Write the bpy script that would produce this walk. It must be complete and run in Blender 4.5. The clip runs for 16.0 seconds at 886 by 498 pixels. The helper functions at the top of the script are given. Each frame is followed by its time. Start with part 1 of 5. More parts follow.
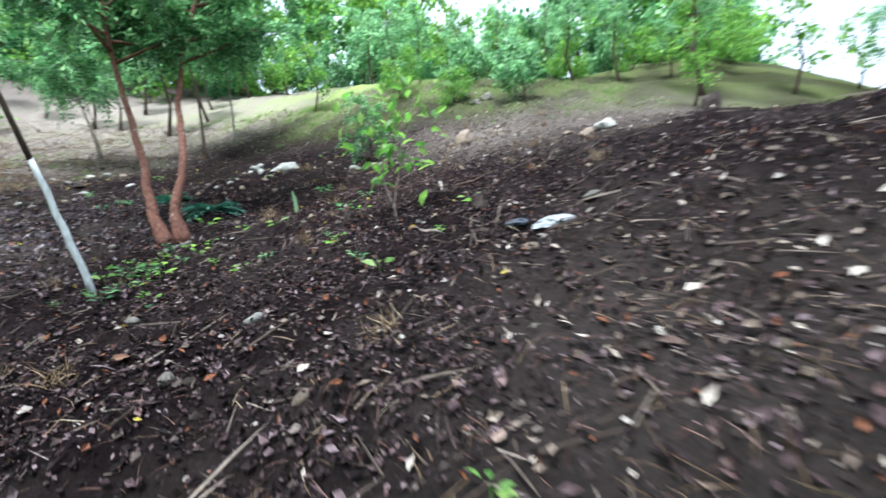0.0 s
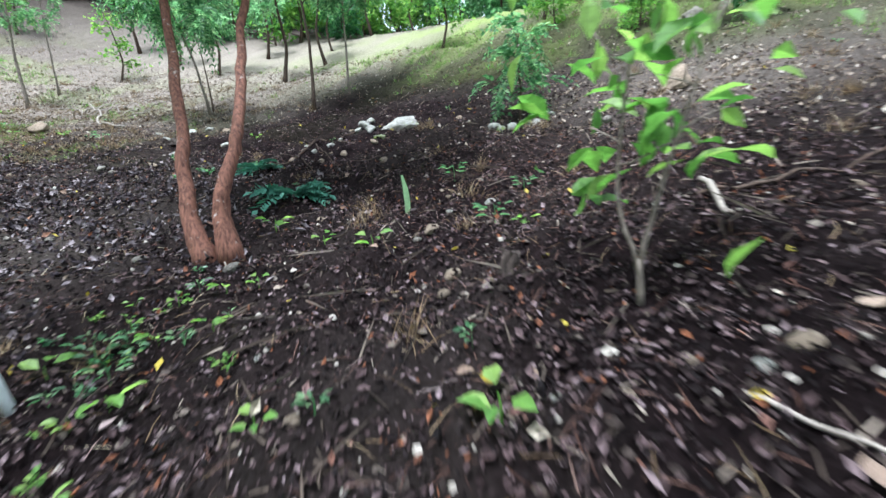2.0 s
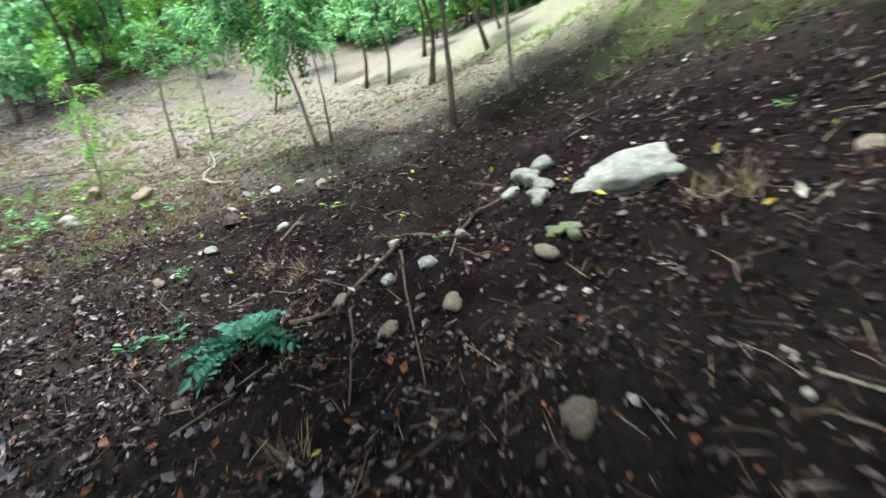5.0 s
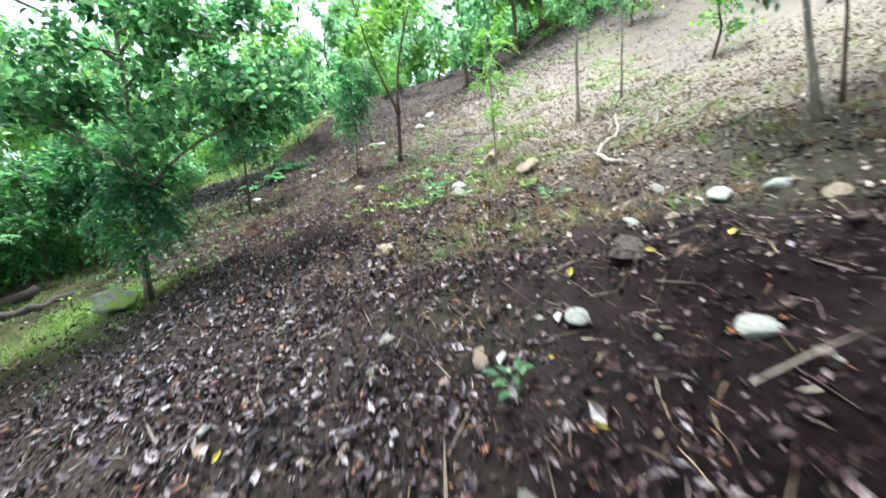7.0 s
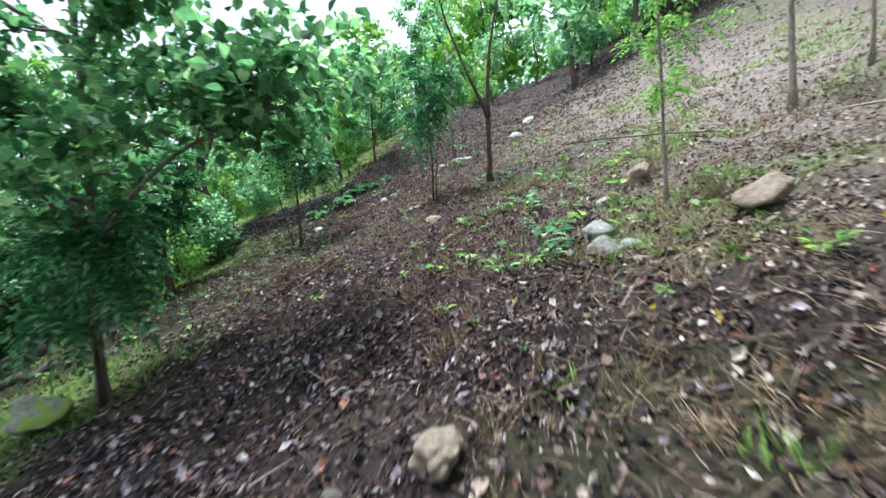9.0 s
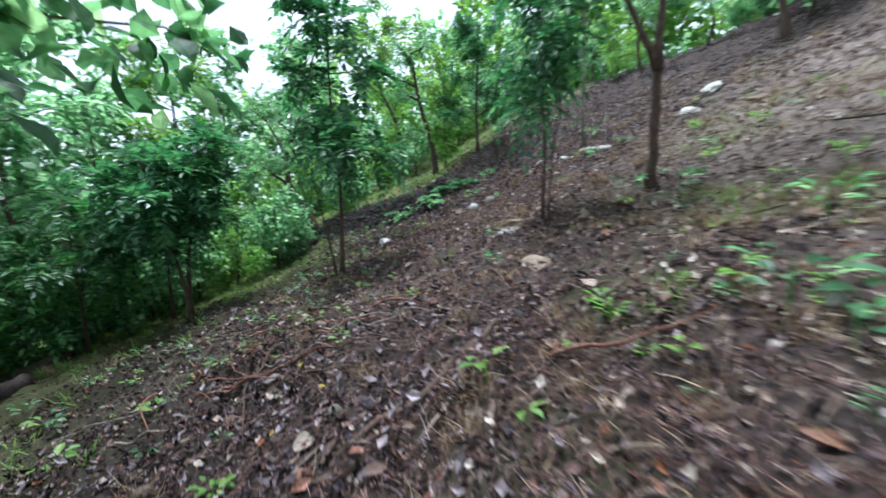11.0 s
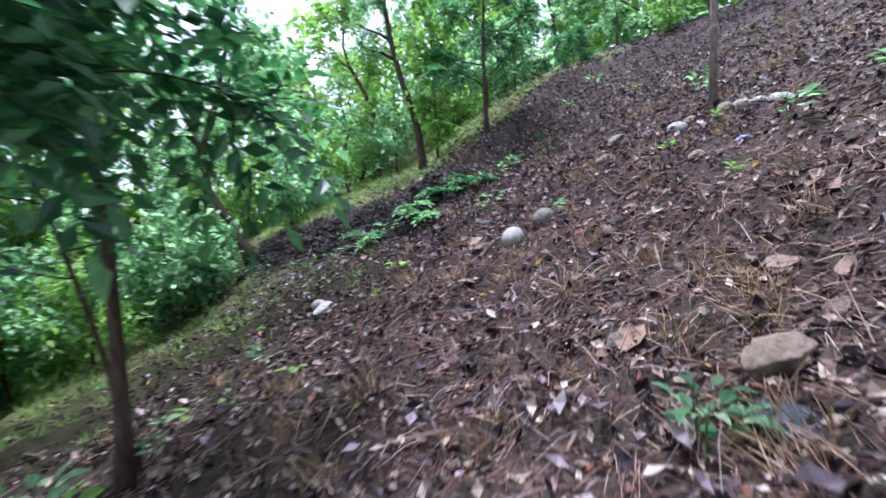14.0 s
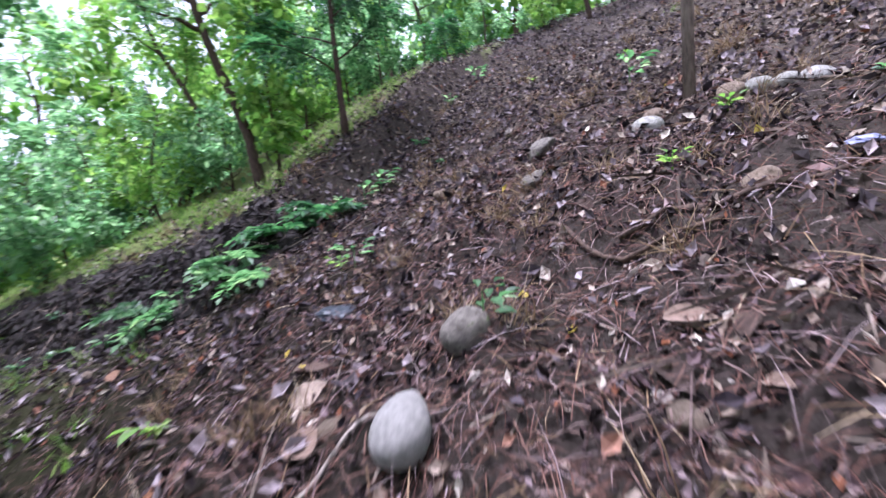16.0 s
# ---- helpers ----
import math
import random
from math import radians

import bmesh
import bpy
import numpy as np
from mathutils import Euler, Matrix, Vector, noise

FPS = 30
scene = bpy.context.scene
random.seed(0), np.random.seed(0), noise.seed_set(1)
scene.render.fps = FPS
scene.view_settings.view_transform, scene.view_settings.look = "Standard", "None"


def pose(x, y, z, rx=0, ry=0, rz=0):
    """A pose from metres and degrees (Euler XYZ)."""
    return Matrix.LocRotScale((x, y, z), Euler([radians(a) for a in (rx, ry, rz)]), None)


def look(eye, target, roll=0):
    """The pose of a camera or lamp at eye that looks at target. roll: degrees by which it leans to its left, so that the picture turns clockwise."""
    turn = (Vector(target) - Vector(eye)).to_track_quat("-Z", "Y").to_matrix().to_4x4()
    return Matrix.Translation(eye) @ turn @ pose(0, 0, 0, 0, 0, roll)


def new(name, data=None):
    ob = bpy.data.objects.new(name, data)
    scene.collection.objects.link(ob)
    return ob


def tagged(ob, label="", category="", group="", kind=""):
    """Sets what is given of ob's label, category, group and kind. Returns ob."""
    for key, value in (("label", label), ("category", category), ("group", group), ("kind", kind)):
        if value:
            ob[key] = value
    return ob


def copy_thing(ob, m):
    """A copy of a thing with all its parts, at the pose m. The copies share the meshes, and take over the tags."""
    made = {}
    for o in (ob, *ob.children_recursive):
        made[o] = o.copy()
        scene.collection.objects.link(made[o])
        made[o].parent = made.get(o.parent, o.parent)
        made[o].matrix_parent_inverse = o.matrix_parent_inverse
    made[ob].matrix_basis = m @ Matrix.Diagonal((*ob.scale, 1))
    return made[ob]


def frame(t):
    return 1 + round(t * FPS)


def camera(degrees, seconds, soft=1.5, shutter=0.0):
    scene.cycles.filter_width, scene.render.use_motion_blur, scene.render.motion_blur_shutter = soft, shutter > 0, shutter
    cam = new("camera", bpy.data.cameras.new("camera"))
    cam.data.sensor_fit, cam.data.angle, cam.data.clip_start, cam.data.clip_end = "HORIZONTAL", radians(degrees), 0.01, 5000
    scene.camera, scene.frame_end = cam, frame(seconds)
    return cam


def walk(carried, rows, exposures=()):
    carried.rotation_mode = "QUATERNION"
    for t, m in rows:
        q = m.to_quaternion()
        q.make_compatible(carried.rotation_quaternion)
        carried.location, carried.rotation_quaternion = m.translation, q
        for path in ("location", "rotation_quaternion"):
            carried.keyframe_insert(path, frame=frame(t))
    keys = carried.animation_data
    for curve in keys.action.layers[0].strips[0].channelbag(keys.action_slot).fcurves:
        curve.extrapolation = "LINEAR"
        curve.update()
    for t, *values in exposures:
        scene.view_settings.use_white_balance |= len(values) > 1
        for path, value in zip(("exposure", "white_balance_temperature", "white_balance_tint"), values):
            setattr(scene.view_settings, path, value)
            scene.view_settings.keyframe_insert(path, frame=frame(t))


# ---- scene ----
cam = camera(92.4, 16.0, soft=1.5, shutter=0.5)
PATH = [
    (0, (0.0, 0.0, 1.2), (-0.001, 1.991, 1.008), -6.4),
    (0.5, (-0.191, 0.794, 1.351), (-0.462, 2.759, 1.094), -6.4),
    (1, (-0.364, 1.579, 1.535), (-0.707, 3.529, 1.251), -5.1),
    (1.5, (-0.577, 2.369, 1.682), (-1.042, 4.285, 1.347), -6.1),
    (2, (-0.914, 3.265, 1.835), (-1.455, 5.153, 1.455), -4.5),
    (2.5, (-1.366, 4.255, 1.959), (-2.013, 6.115, 1.608), -5.3),
    (3, (-1.779, 5.141, 2.167), (-2.537, 6.968, 1.872), -3.3),
    (3.2, (-1.929, 5.473, 2.278), (-2.683, 7.301, 1.982), -3.0),
    (5.3, (-3.292, 8.807, 3.019), (-4.741, 10.133, 2.644), -8.6),
    (5.5, (-3.532, 9.032, 3.08), (-5.08, 10.235, 2.686), -6.9),
    (6, (-4.21, 9.375, 3.21), (-5.988, 10.199, 2.812), -6.7),
    (6.5, (-5.006, 9.502, 3.309), (-6.946, 9.774, 2.906), -7.1),
    (7, (-5.903, 9.579, 3.384), (-7.878, 9.602, 3.074), -3.9),
    (7.5, (-6.784, 9.499, 3.525), (-8.778, 9.414, 3.395), -5.2),
    (8, (-7.579, 9.405, 3.586), (-9.548, 9.089, 3.426), -5.9),
    (8.2, (-7.944, 9.382, 3.542), (-9.902, 9.037, 3.329), -4.7),
    (10.3, (-12.179, 9.263, 3.929), (-14.104, 8.758, 3.723), -5.6),
    (10.5, (-12.576, 9.143, 3.921), (-14.466, 8.531, 3.695), -3.6),
    (11, (-13.469, 8.673, 4.07), (-15.242, 7.774, 3.841), -2.2),
    (11.5, (-14.25, 8.106, 4.033), (-15.884, 6.979, 3.793), -3.6),
    (12, (-14.967, 7.591, 3.971), (-16.603, 6.475, 3.693), -5.2),
    (12.5, (-15.761, 7.153, 4.068), (-17.411, 6.054, 3.807), -7.6),
    (13, (-16.558, 6.823, 4.18), (-18.249, 5.776, 3.965), -5.1),
    (13.5, (-17.297, 6.549, 4.173), (-19.042, 5.592, 3.978), -3.9),
    (14, (-17.916, 6.355, 4.285), (-19.707, 5.498, 4.044), -3.8),
    (14.5, (-18.506, 6.158, 4.319), (-20.386, 5.535, 4.036), -3.9),
    (15, (-19.198, 5.929, 4.338), (-21.105, 5.387, 4.075), -6.0),
    (15.5, (-19.829, 5.765, 4.43), (-21.751, 5.27, 4.185), -4.8),
    (16, (-20.411, 5.68, 4.595), (-22.368, 5.36, 4.336), -6.2),
]
walk(cam, [(t, look(eye, target, roll)) for t, eye, target, roll in PATH], [
    (0, 1.4, 5450, 6), (2, 1.4, 5450, 5), (3, 1.25, 5650, 3), (5.3, 1.6, 5800, 0), (6.0, 1.65, 5750, 0),
    (7.5, 1.95, 5650, 2), (8, 1.75, 5600, 4), (10.3, 1.2, 5450, 8), (12.5, 1.1, 5300, 17), (14.5, 1.5, 5350, 26), (15, 1.45, 5400, 28), (16, 1.45, 5500, 29)])

# world and sun: bright overcast sky over the hillside
world = bpy.data.worlds.new("world")
scene.world = world
world.use_nodes = True
wn, wl = world.node_tree.nodes, world.node_tree.links
sky = wn.new("ShaderNodeTexSky")
sky.sky_type = 'NISHITA'
sky.sun_disc = False
sky.sun_elevation = radians(75)
sky.sun_rotation = radians(208)
sky.dust_density = 6.0
sky.air_density = 1.0
haze = wn.new("ShaderNodeMix")
haze.data_type = 'RGBA'
haze.inputs[0].default_value = 0.72
haze.inputs[7].default_value = (9.0, 9.35, 9.6, 1)
wl.new(sky.outputs[0], haze.inputs[6])
wl.new(haze.outputs[2], wn["Background"].inputs[0])
wn["Background"].inputs[1].default_value = 0.09
sun = new("sun", bpy.data.lights.new("sun", 'SUN'))
sun.data.energy = 3.5
sun.data.angle = radians(16)
sun.data.color = (1.0, 0.98, 0.95)
sun.matrix_world = look((-4.8, -9, 38), (0, 0, 0))


# ---- materials ----
def material(name, rough=0.85):
    m = bpy.data.materials.new(name)
    m.use_nodes = True
    n, l = m.node_tree.nodes, m.node_tree.links
    b = n["Principled BSDF"]
    b.inputs["Roughness"].default_value = rough
    b.inputs["Specular IOR Level"].default_value = 0.25
    return m, n, l, b


def ramp(n, stops):
    r = n.new("ShaderNodeValToRGB")
    e = r.color_ramp.elements
    while len(e) < len(stops):
        e.new(0.5)
    for s, (p, c) in zip(e, stops):
        s.position, s.color = p, (*c, 1)
    return r


def noise_node(n, l, scale, detail=6, rough=0.6, kind="Object"):
    tc = n.new("ShaderNodeTexCoord")
    t = n.new("ShaderNodeTexNoise")
    t.inputs["Scale"].default_value = scale
    t.inputs["Detail"].default_value = detail
    t.inputs["Roughness"].default_value = rough
    l.new(tc.outputs[kind], t.inputs["Vector"])
    return t


def mixed(n, l, fac, a, b, mode='MIX'):
    m = n.new("ShaderNodeMix")
    m.data_type, m.blend_type = 'RGBA', mode
    for sock, v in ((m.inputs[0], fac), (m.inputs[6], a), (m.inputs[7], b)):
        if hasattr(v, "is_linked"):
            l.new(v, sock)
        else:
            sock.default_value = v if isinstance(v, float) else (*v, 1)
    return m.outputs[2]


def bumped(n, l, b, height, strength, dist):
    u = n.new("ShaderNodeBump")
    u.inputs["Strength"].default_value = strength
    u.inputs["Distance"].default_value = dist
    l.new(height, u.inputs["Height"])
    l.new(u.outputs[0], b.inputs["Normal"])


def soil_material():
    m, n, l, b = material("dark_soil", 0.95)
    b.inputs["Specular IOR Level"].default_value = 0.02
    fine = noise_node(n, l, 30, 9, 0.78)
    mid = noise_node(n, l, 5, 5, 0.6)
    big = noise_node(n, l, 0.55, 4, 0.55)
    c1 = ramp(n, [(0.36, (0.002, 0.001344, 0.001495)), (0.52, (0.009, 0.005952, 0.006555)), (0.66, (0.028, 0.01872, 0.02013)), (0.8, (0.1, 0.07488, 0.0805))])
    l.new(fine.outputs[0], c1.inputs[0])
    c2 = ramp(n, [(0.3, (0.003, 0.00192, 0.00207)), (0.7, (0.032, 0.021, 0.0215))])
    l.new(mid.outputs[0], c2.inputs[0])
    both = mixed(n, l, 0.5, c1.outputs[0], c2.outputs[0])
    # dry, paler crust on the open part of the slope; its paleness also paints in sunlight
    dry = ramp(n, [(0.47, (0, 0, 0)), (0.62, (1, 1, 1))])
    l.new(big.outputs[0], dry.inputs[0])
    at = n.new("ShaderNodeAttribute")
    at.attribute_name = "dry"
    f = n.new("ShaderNodeMath")
    f.operation = 'MULTIPLY_ADD'
    l.new(dry.outputs[0], f.inputs[0])
    f.inputs[1].default_value = 0.05
    l.new(at.outputs["Fac"], f.inputs[2])
    f.use_clamp = True
    grit = ramp(n, [(0.34, (0.06, 0.045, 0.038)), (0.5, (0.27, 0.225, 0.19)), (0.66, (0.56, 0.49, 0.43))])
    l.new(fine.outputs[0], grit.inputs[0])
    pale = mixed(n, l, mid.outputs[0], grit.outputs[0], (0.36, 0.30, 0.255))
    col = mixed(n, l, f.outputs[0], both, pale)
    grs = n.new("ShaderNodeAttribute")
    grs.attribute_name = "green"
    green = mixed(n, l, fine.outputs[0], (0.10, 0.15, 0.035), (0.40, 0.46, 0.16))
    l.new(mixed(n, l, grs.outputs["Fac"], col, green), b.inputs["Base Color"])
    bumped(n, l, b, fine.outputs[0], 1.0, 0.06)
    return m


def island_material(name, stops, rough=0.75, shine=0.25, through_light=0.0, noise_scale=25.0):
    """A colour for each loose piece out of a ramp, with fine mottling."""
    m, n, l, b = material(name, rough)
    b.inputs["Specular IOR Level"].default_value = shine
    g = n.new("ShaderNodeNewGeometry")
    r = ramp(n, stops)
    l.new(g.outputs["Random Per Island"], r.inputs[0])
    t = noise_node(n, l, noise_scale, 4)
    d = ramp(n, [(0.25, (0.62, 0.62, 0.62)), (0.7, (1.15, 1.15, 1.15))])
    l.new(t.outputs[0], d.inputs[0])
    col = mixed(n, l, 1.0, r.outputs[0], d.outputs[0], 'MULTIPLY')
    l.new(col, b.inputs["Base Color"])
    if through_light:
        tr = n.new("ShaderNodeBsdfTranslucent")
        tint = mixed(n, l, 1.0, col, (1.5, 1.6, 1.25), 'MULTIPLY')
        l.new(tint, tr.inputs["Color"])
        mx = n.new("ShaderNodeMixShader")
        mx.inputs[0].default_value = through_light
        l.new(b.outputs[0], mx.inputs[1])
        l.new(tr.outputs[0], mx.inputs[2])
        l.new(mx.outputs[0], n["Material Output"].inputs[0])
    return m


def bark_material(name, dark, light, patch, amount):
    m, n, l, b = material(name, 0.85)
    tc = n.new("ShaderNodeTexCoord")
    mp = n.new("ShaderNodeMapping")
    mp.inputs["Scale"].default_value = (14, 14, 3.5)
    l.new(tc.outputs["Object"], mp.inputs[0])
    t = n.new("ShaderNodeTexNoise")
    t.inputs["Scale"].default_value = 3.0
    t.inputs["Detail"].default_value = 8
    l.new(mp.outputs[0], t.inputs["Vector"])
    r = ramp(n, [(0.3, dark), (0.7, light)])
    l.new(t.outputs[0], r.inputs[0])
    s = noise_node(n, l, 9, 6, 0.75)
    k = ramp(n, [(amount, (0, 0, 0)), (amount + 0.07, (1, 1, 1))])
    l.new(s.outputs[0], k.inputs[0])
    l.new(mixed(n, l, k.outputs[0], r.outputs[0], patch), b.inputs["Base Color"])
    bumped(n, l, b, t.outputs[0], 0.7, 0.012)
    return m


def stone_material(name, dark, light, moss=(0.12, 0.17, 0.05), amount=0.62):
    m, n, l, b = material(name, 0.9)
    t = noise_node(n, l, 7, 9, 0.7)
    f = noise_node(n, l, 45, 4, 0.7)
    oi = n.new("ShaderNodeObjectInfo")
    r = ramp(n, [(0.32, dark), (0.66, light)])
    l.new(t.outputs[0], r.inputs[0])
    v = ramp(n, [(0.0, (0.7, 0.68, 0.66)), (1.0, (1.1, 1.08, 1.05))])
    l.new(oi.outputs["Random"], v.inputs[0])
    c = mixed(n, l, 1.0, r.outputs[0], v.outputs[0], 'MULTIPLY')
    k = ramp(n, [(amount, (0, 0, 0)), (amount + 0.08, (1, 1, 1))])
    s = noise_node(n, l, 3.1, 5, 0.6)
    l.new(s.outputs[0], k.inputs[0])
    l.new(mixed(n, l, k.outputs[0], c, moss), b.inputs["Base Color"])
    bumped(n, l, b, f.outputs[0], 1.0, 0.03)
    return m


def plastic(name, c):
    m, n, l, b = material(name, 0.35)
    t = noise_node(n, l, 20, 4)
    l.new(mixed(n, l, t.outputs[0], tuple(v * 0.7 for v in c), tuple(min(1, v * 1.2) for v in c)), b.inputs["Base Color"])
    return m


SOIL = soil_material()
GREEN = [(0.0, (0.030, 0.085, 0.036)), (0.45, (0.09, 0.205, 0.092)), (0.8, (0.175, 0.33, 0.155)), (1.0, (0.33, 0.46, 0.25))]
LEAF = island_material("green_leaf", GREEN, 0.45, 0.35, 0.62)
# woodland leaves paled towards mint, painting in the haze of distance
LEAF_HAZY = island_material("hazy_green_leaf", [(0.0, (0.06, 0.14, 0.075)), (0.4, (0.145, 0.29, 0.145)), (0.8, (0.25, 0.41, 0.23)), (1.0, (0.39, 0.53, 0.35))], 0.45, 0.35, 0.66)
LEAF_DEEP = island_material("deep_green_leaf", [(0.0, (0.012, 0.055, 0.022)), (0.5, (0.045, 0.15, 0.058)), (0.85, (0.09, 0.23, 0.09)), (1.0, (0.15, 0.31, 0.135))], 0.36, 0.6, 0.5)
LEAF_MID = island_material("mid_green_leaf", [(0.0, (0.016, 0.062, 0.022)), (0.5, (0.05, 0.15, 0.045)), (0.85, (0.10, 0.25, 0.07)), (1.0, (0.2, 0.36, 0.12))], 0.42, 0.45, 0.5)
LEAF_LIGHT = island_material("fresh_green_leaf", [(0.0, (0.08, 0.19, 0.04)), (0.6, (0.16, 0.31, 0.06)), (1.0, (0.29, 0.42, 0.11))], 0.5, 0.4, 0.55)
LEAF_BLUE = island_material("blue_green_leaf", [(0.0, (0.035, 0.12, 0.085)), (1.0, (0.09, 0.23, 0.16))], 0.6, 0.3, 0.2)
LITTER = island_material("dead_leaf", [(0.0, (0.005, 0.003264, 0.00345)), (0.45, (0.019, 0.012, 0.01208)), (0.72, (0.058, 0.03696, 0.03737)), (0.86, (0.115, 0.0768, 0.0782)), (0.95, (0.22, 0.1651, 0.1725)), (0.975, (0.13, 0.0528, 0.0299)), (1.0, (0.21, 0.0816, 0.04025))], 0.75, 0.12)
# weathered greys, with the sky's bluish sheen on the leaves mixed into the colour
LITTER_MAUVE = island_material("weathered_sheen_leaf", [(0.0, (0.012, 0.00864, 0.01035)), (0.3, (0.05, 0.0384, 0.04485)), (0.6, (0.14, 0.113, 0.118)), (0.85, (0.3, 0.252, 0.258)), (0.94, (0.38, 0.325, 0.34)), (0.97, (0.2, 0.096, 0.06325)), (1.0, (0.3, 0.1632, 0.115))], 0.75, 0.15)
LITTER_PALE = island_material("pale_dead_leaf", [(0.0, (0.07, 0.05, 0.04)), (0.4, (0.20, 0.15, 0.115)), (0.75, (0.38, 0.31, 0.25)), (1.0, (0.55, 0.49, 0.42))], 0.8, 0.2)
PEBBLE = island_material("pebble", [(0.0, (0.012, 0.009, 0.008)), (0.6, (0.05, 0.038, 0.033)), (0.85, (0.15, 0.12, 0.10)), (1.0, (0.45, 0.40, 0.35))], 0.9, 0.05)
STRAW = island_material("dry_straw", [(0.0, (0.07, 0.044, 0.026)), (0.5, (0.22, 0.145, 0.085)), (0.85, (0.36, 0.26, 0.16)), (1.0, (0.48, 0.40, 0.29))], 0.8, 0.1, 0.15)
STEM = island_material("bleached_stem", [(0.0, (0.05, 0.0336, 0.0322)), (0.5, (0.16, 0.1104, 0.1058)), (0.85, (0.3, 0.2256, 0.2242)), (1.0, (0.46, 0.384, 0.4025))], 0.8, 0.1, 0.1)
RUSTY = island_material("rust_straw", [(0.0, (0.035, 0.01824, 0.0161)), (0.5, (0.12, 0.0576, 0.04255)), (0.85, (0.24, 0.1392, 0.1092)), (1.0, (0.38, 0.2976, 0.2875))], 0.8, 0.12, 0.1)
GRASS = island_material("grass_blade", [(0.0, (0.06, 0.14, 0.02)), (0.5, (0.16, 0.27, 0.05)), (1.0, (0.25, 0.33, 0.12))], 0.6, 0.3, 0.35)
TWIG = island_material("dry_twig", [(0.0, (0.035, 0.024, 0.018)), (0.6, (0.10, 0.075, 0.058)), (1.0, (0.26, 0.21, 0.17))], 0.85, 0.2)
YELLOW = island_material("yellow_leaf", [(0.0, (0.45, 0.33, 0.03)), (1.0, (0.62, 0.50, 0.10))], 0.6, 0.3, 0.2)
BARK_RED = bark_material("reddish_bark", (0.06, 0.026, 0.018), (0.24, 0.108, 0.073), (0.40, 0.34, 0.30), 0.60)
BARK = bark_material("brown_bark", (0.028, 0.018, 0.013), (0.10, 0.066, 0.048), (0.2, 0.17, 0.14), 0.66)
BARK_GREY = bark_material("grey_bark", (0.10, 0.08, 0.065), (0.27, 0.22, 0.18), (0.4, 0.37, 0.33), 0.6)
WHITEWASH = bark_material("whitewashed_bark", (0.46, 0.47, 0.46), (0.78, 0.79, 0.78), (0.2, 0.17, 0.14), 0.68)
DEADWOOD = bark_material("bleached_wood", (0.15, 0.125, 0.105), (0.36, 0.31, 0.265), (0.12, 0.1, 0.08), 0.66)
ROT = bark_material("rotten_wood", (0.018, 0.013, 0.011), (0.075, 0.055, 0.046), (0.13, 0.15, 0.06), 0.62)
STONE = stone_material("grey_limestone", (0.13, 0.115, 0.10), (0.42, 0.385, 0.34))
STONE_WHITE = stone_material("white_limestone", (0.28, 0.275, 0.24), (0.70, 0.69, 0.65), (0.30, 0.34, 0.16), 0.60)
STONE_TAN = stone_material("tan_stone", (0.19, 0.14, 0.10), (0.50, 0.40, 0.31), (0.2, 0.16, 0.1), 0.66)
STONE_MOSS = stone_material("mossy_stone", (0.16, 0.17, 0.13), (0.46, 0.47, 0.38), (0.26, 0.34, 0.07), 0.47)
STONE_EGG = stone_material("pale_smooth_stone", (0.48, 0.47, 0.44), (0.80, 0.79, 0.76), (0.34, 0.36, 0.26), 0.68)
EARTH_DARK = bark_material("dark_earth", (0.006, 0.005, 0.005), (0.04, 0.031, 0.028), (0.04, 0.06, 0.02), 0.62)


# ---- shape helpers ----
def smooth(a, b, v):
    t = np.clip((v - a) / (b - a), 0, 1)
    return t * t * (3 - 2 * t)


BUMPS = [-0.519, -0.171, 0.307, 0.048, 0.835, 1.171, 0.518, 0.087, -0.024, -0.024, 0.851, 0.692, -0.841, -0.169, 0.049, 0.069, -0.746, -0.677, 0.085, 0.263, -0.122, -0.228, 0.058, 0.043, -0.9, -0.943, -0.418, 0.014, -0.435, -0.773, -0.274, -0.432, -0.221, 0.167, -0.394, -0.156, -0.566, -1.007, 0.508, 0.297, 0.217, -0.388, -0.383, 0.776, 0.925, 0.234, 0.421, 1.933, -0.108, 0.274, -0.653]
BANK = [(-25.8, -4.6), (-24.9, -2.0), (-24.3, 0.6), (-24.2, 2.9), (-26.0, 4.3), (-29.5, 5.2)]


def bank_side(x, y):
    """Distance from the foot of the earth bank, positive on its far side."""
    best = np.full(np.shape(x), 1e9)
    sign = np.ones(np.shape(x))
    for (ax, ay), (bx, by) in zip(BANK, BANK[1:]):
        dx, dy = bx - ax, by - ay
        k = np.clip(((x - ax) * dx + (y - ay) * dy) / (dx * dx + dy * dy), 0, 1)
        d = np.hypot(x - ax - k * dx, y - ay - k * dy)
        s = np.sign(-(dx * (y - ay) - dy * (x - ax)))
        sign = np.where(d < best, s, sign)
        best = np.minimum(d, best)
    return best * -sign


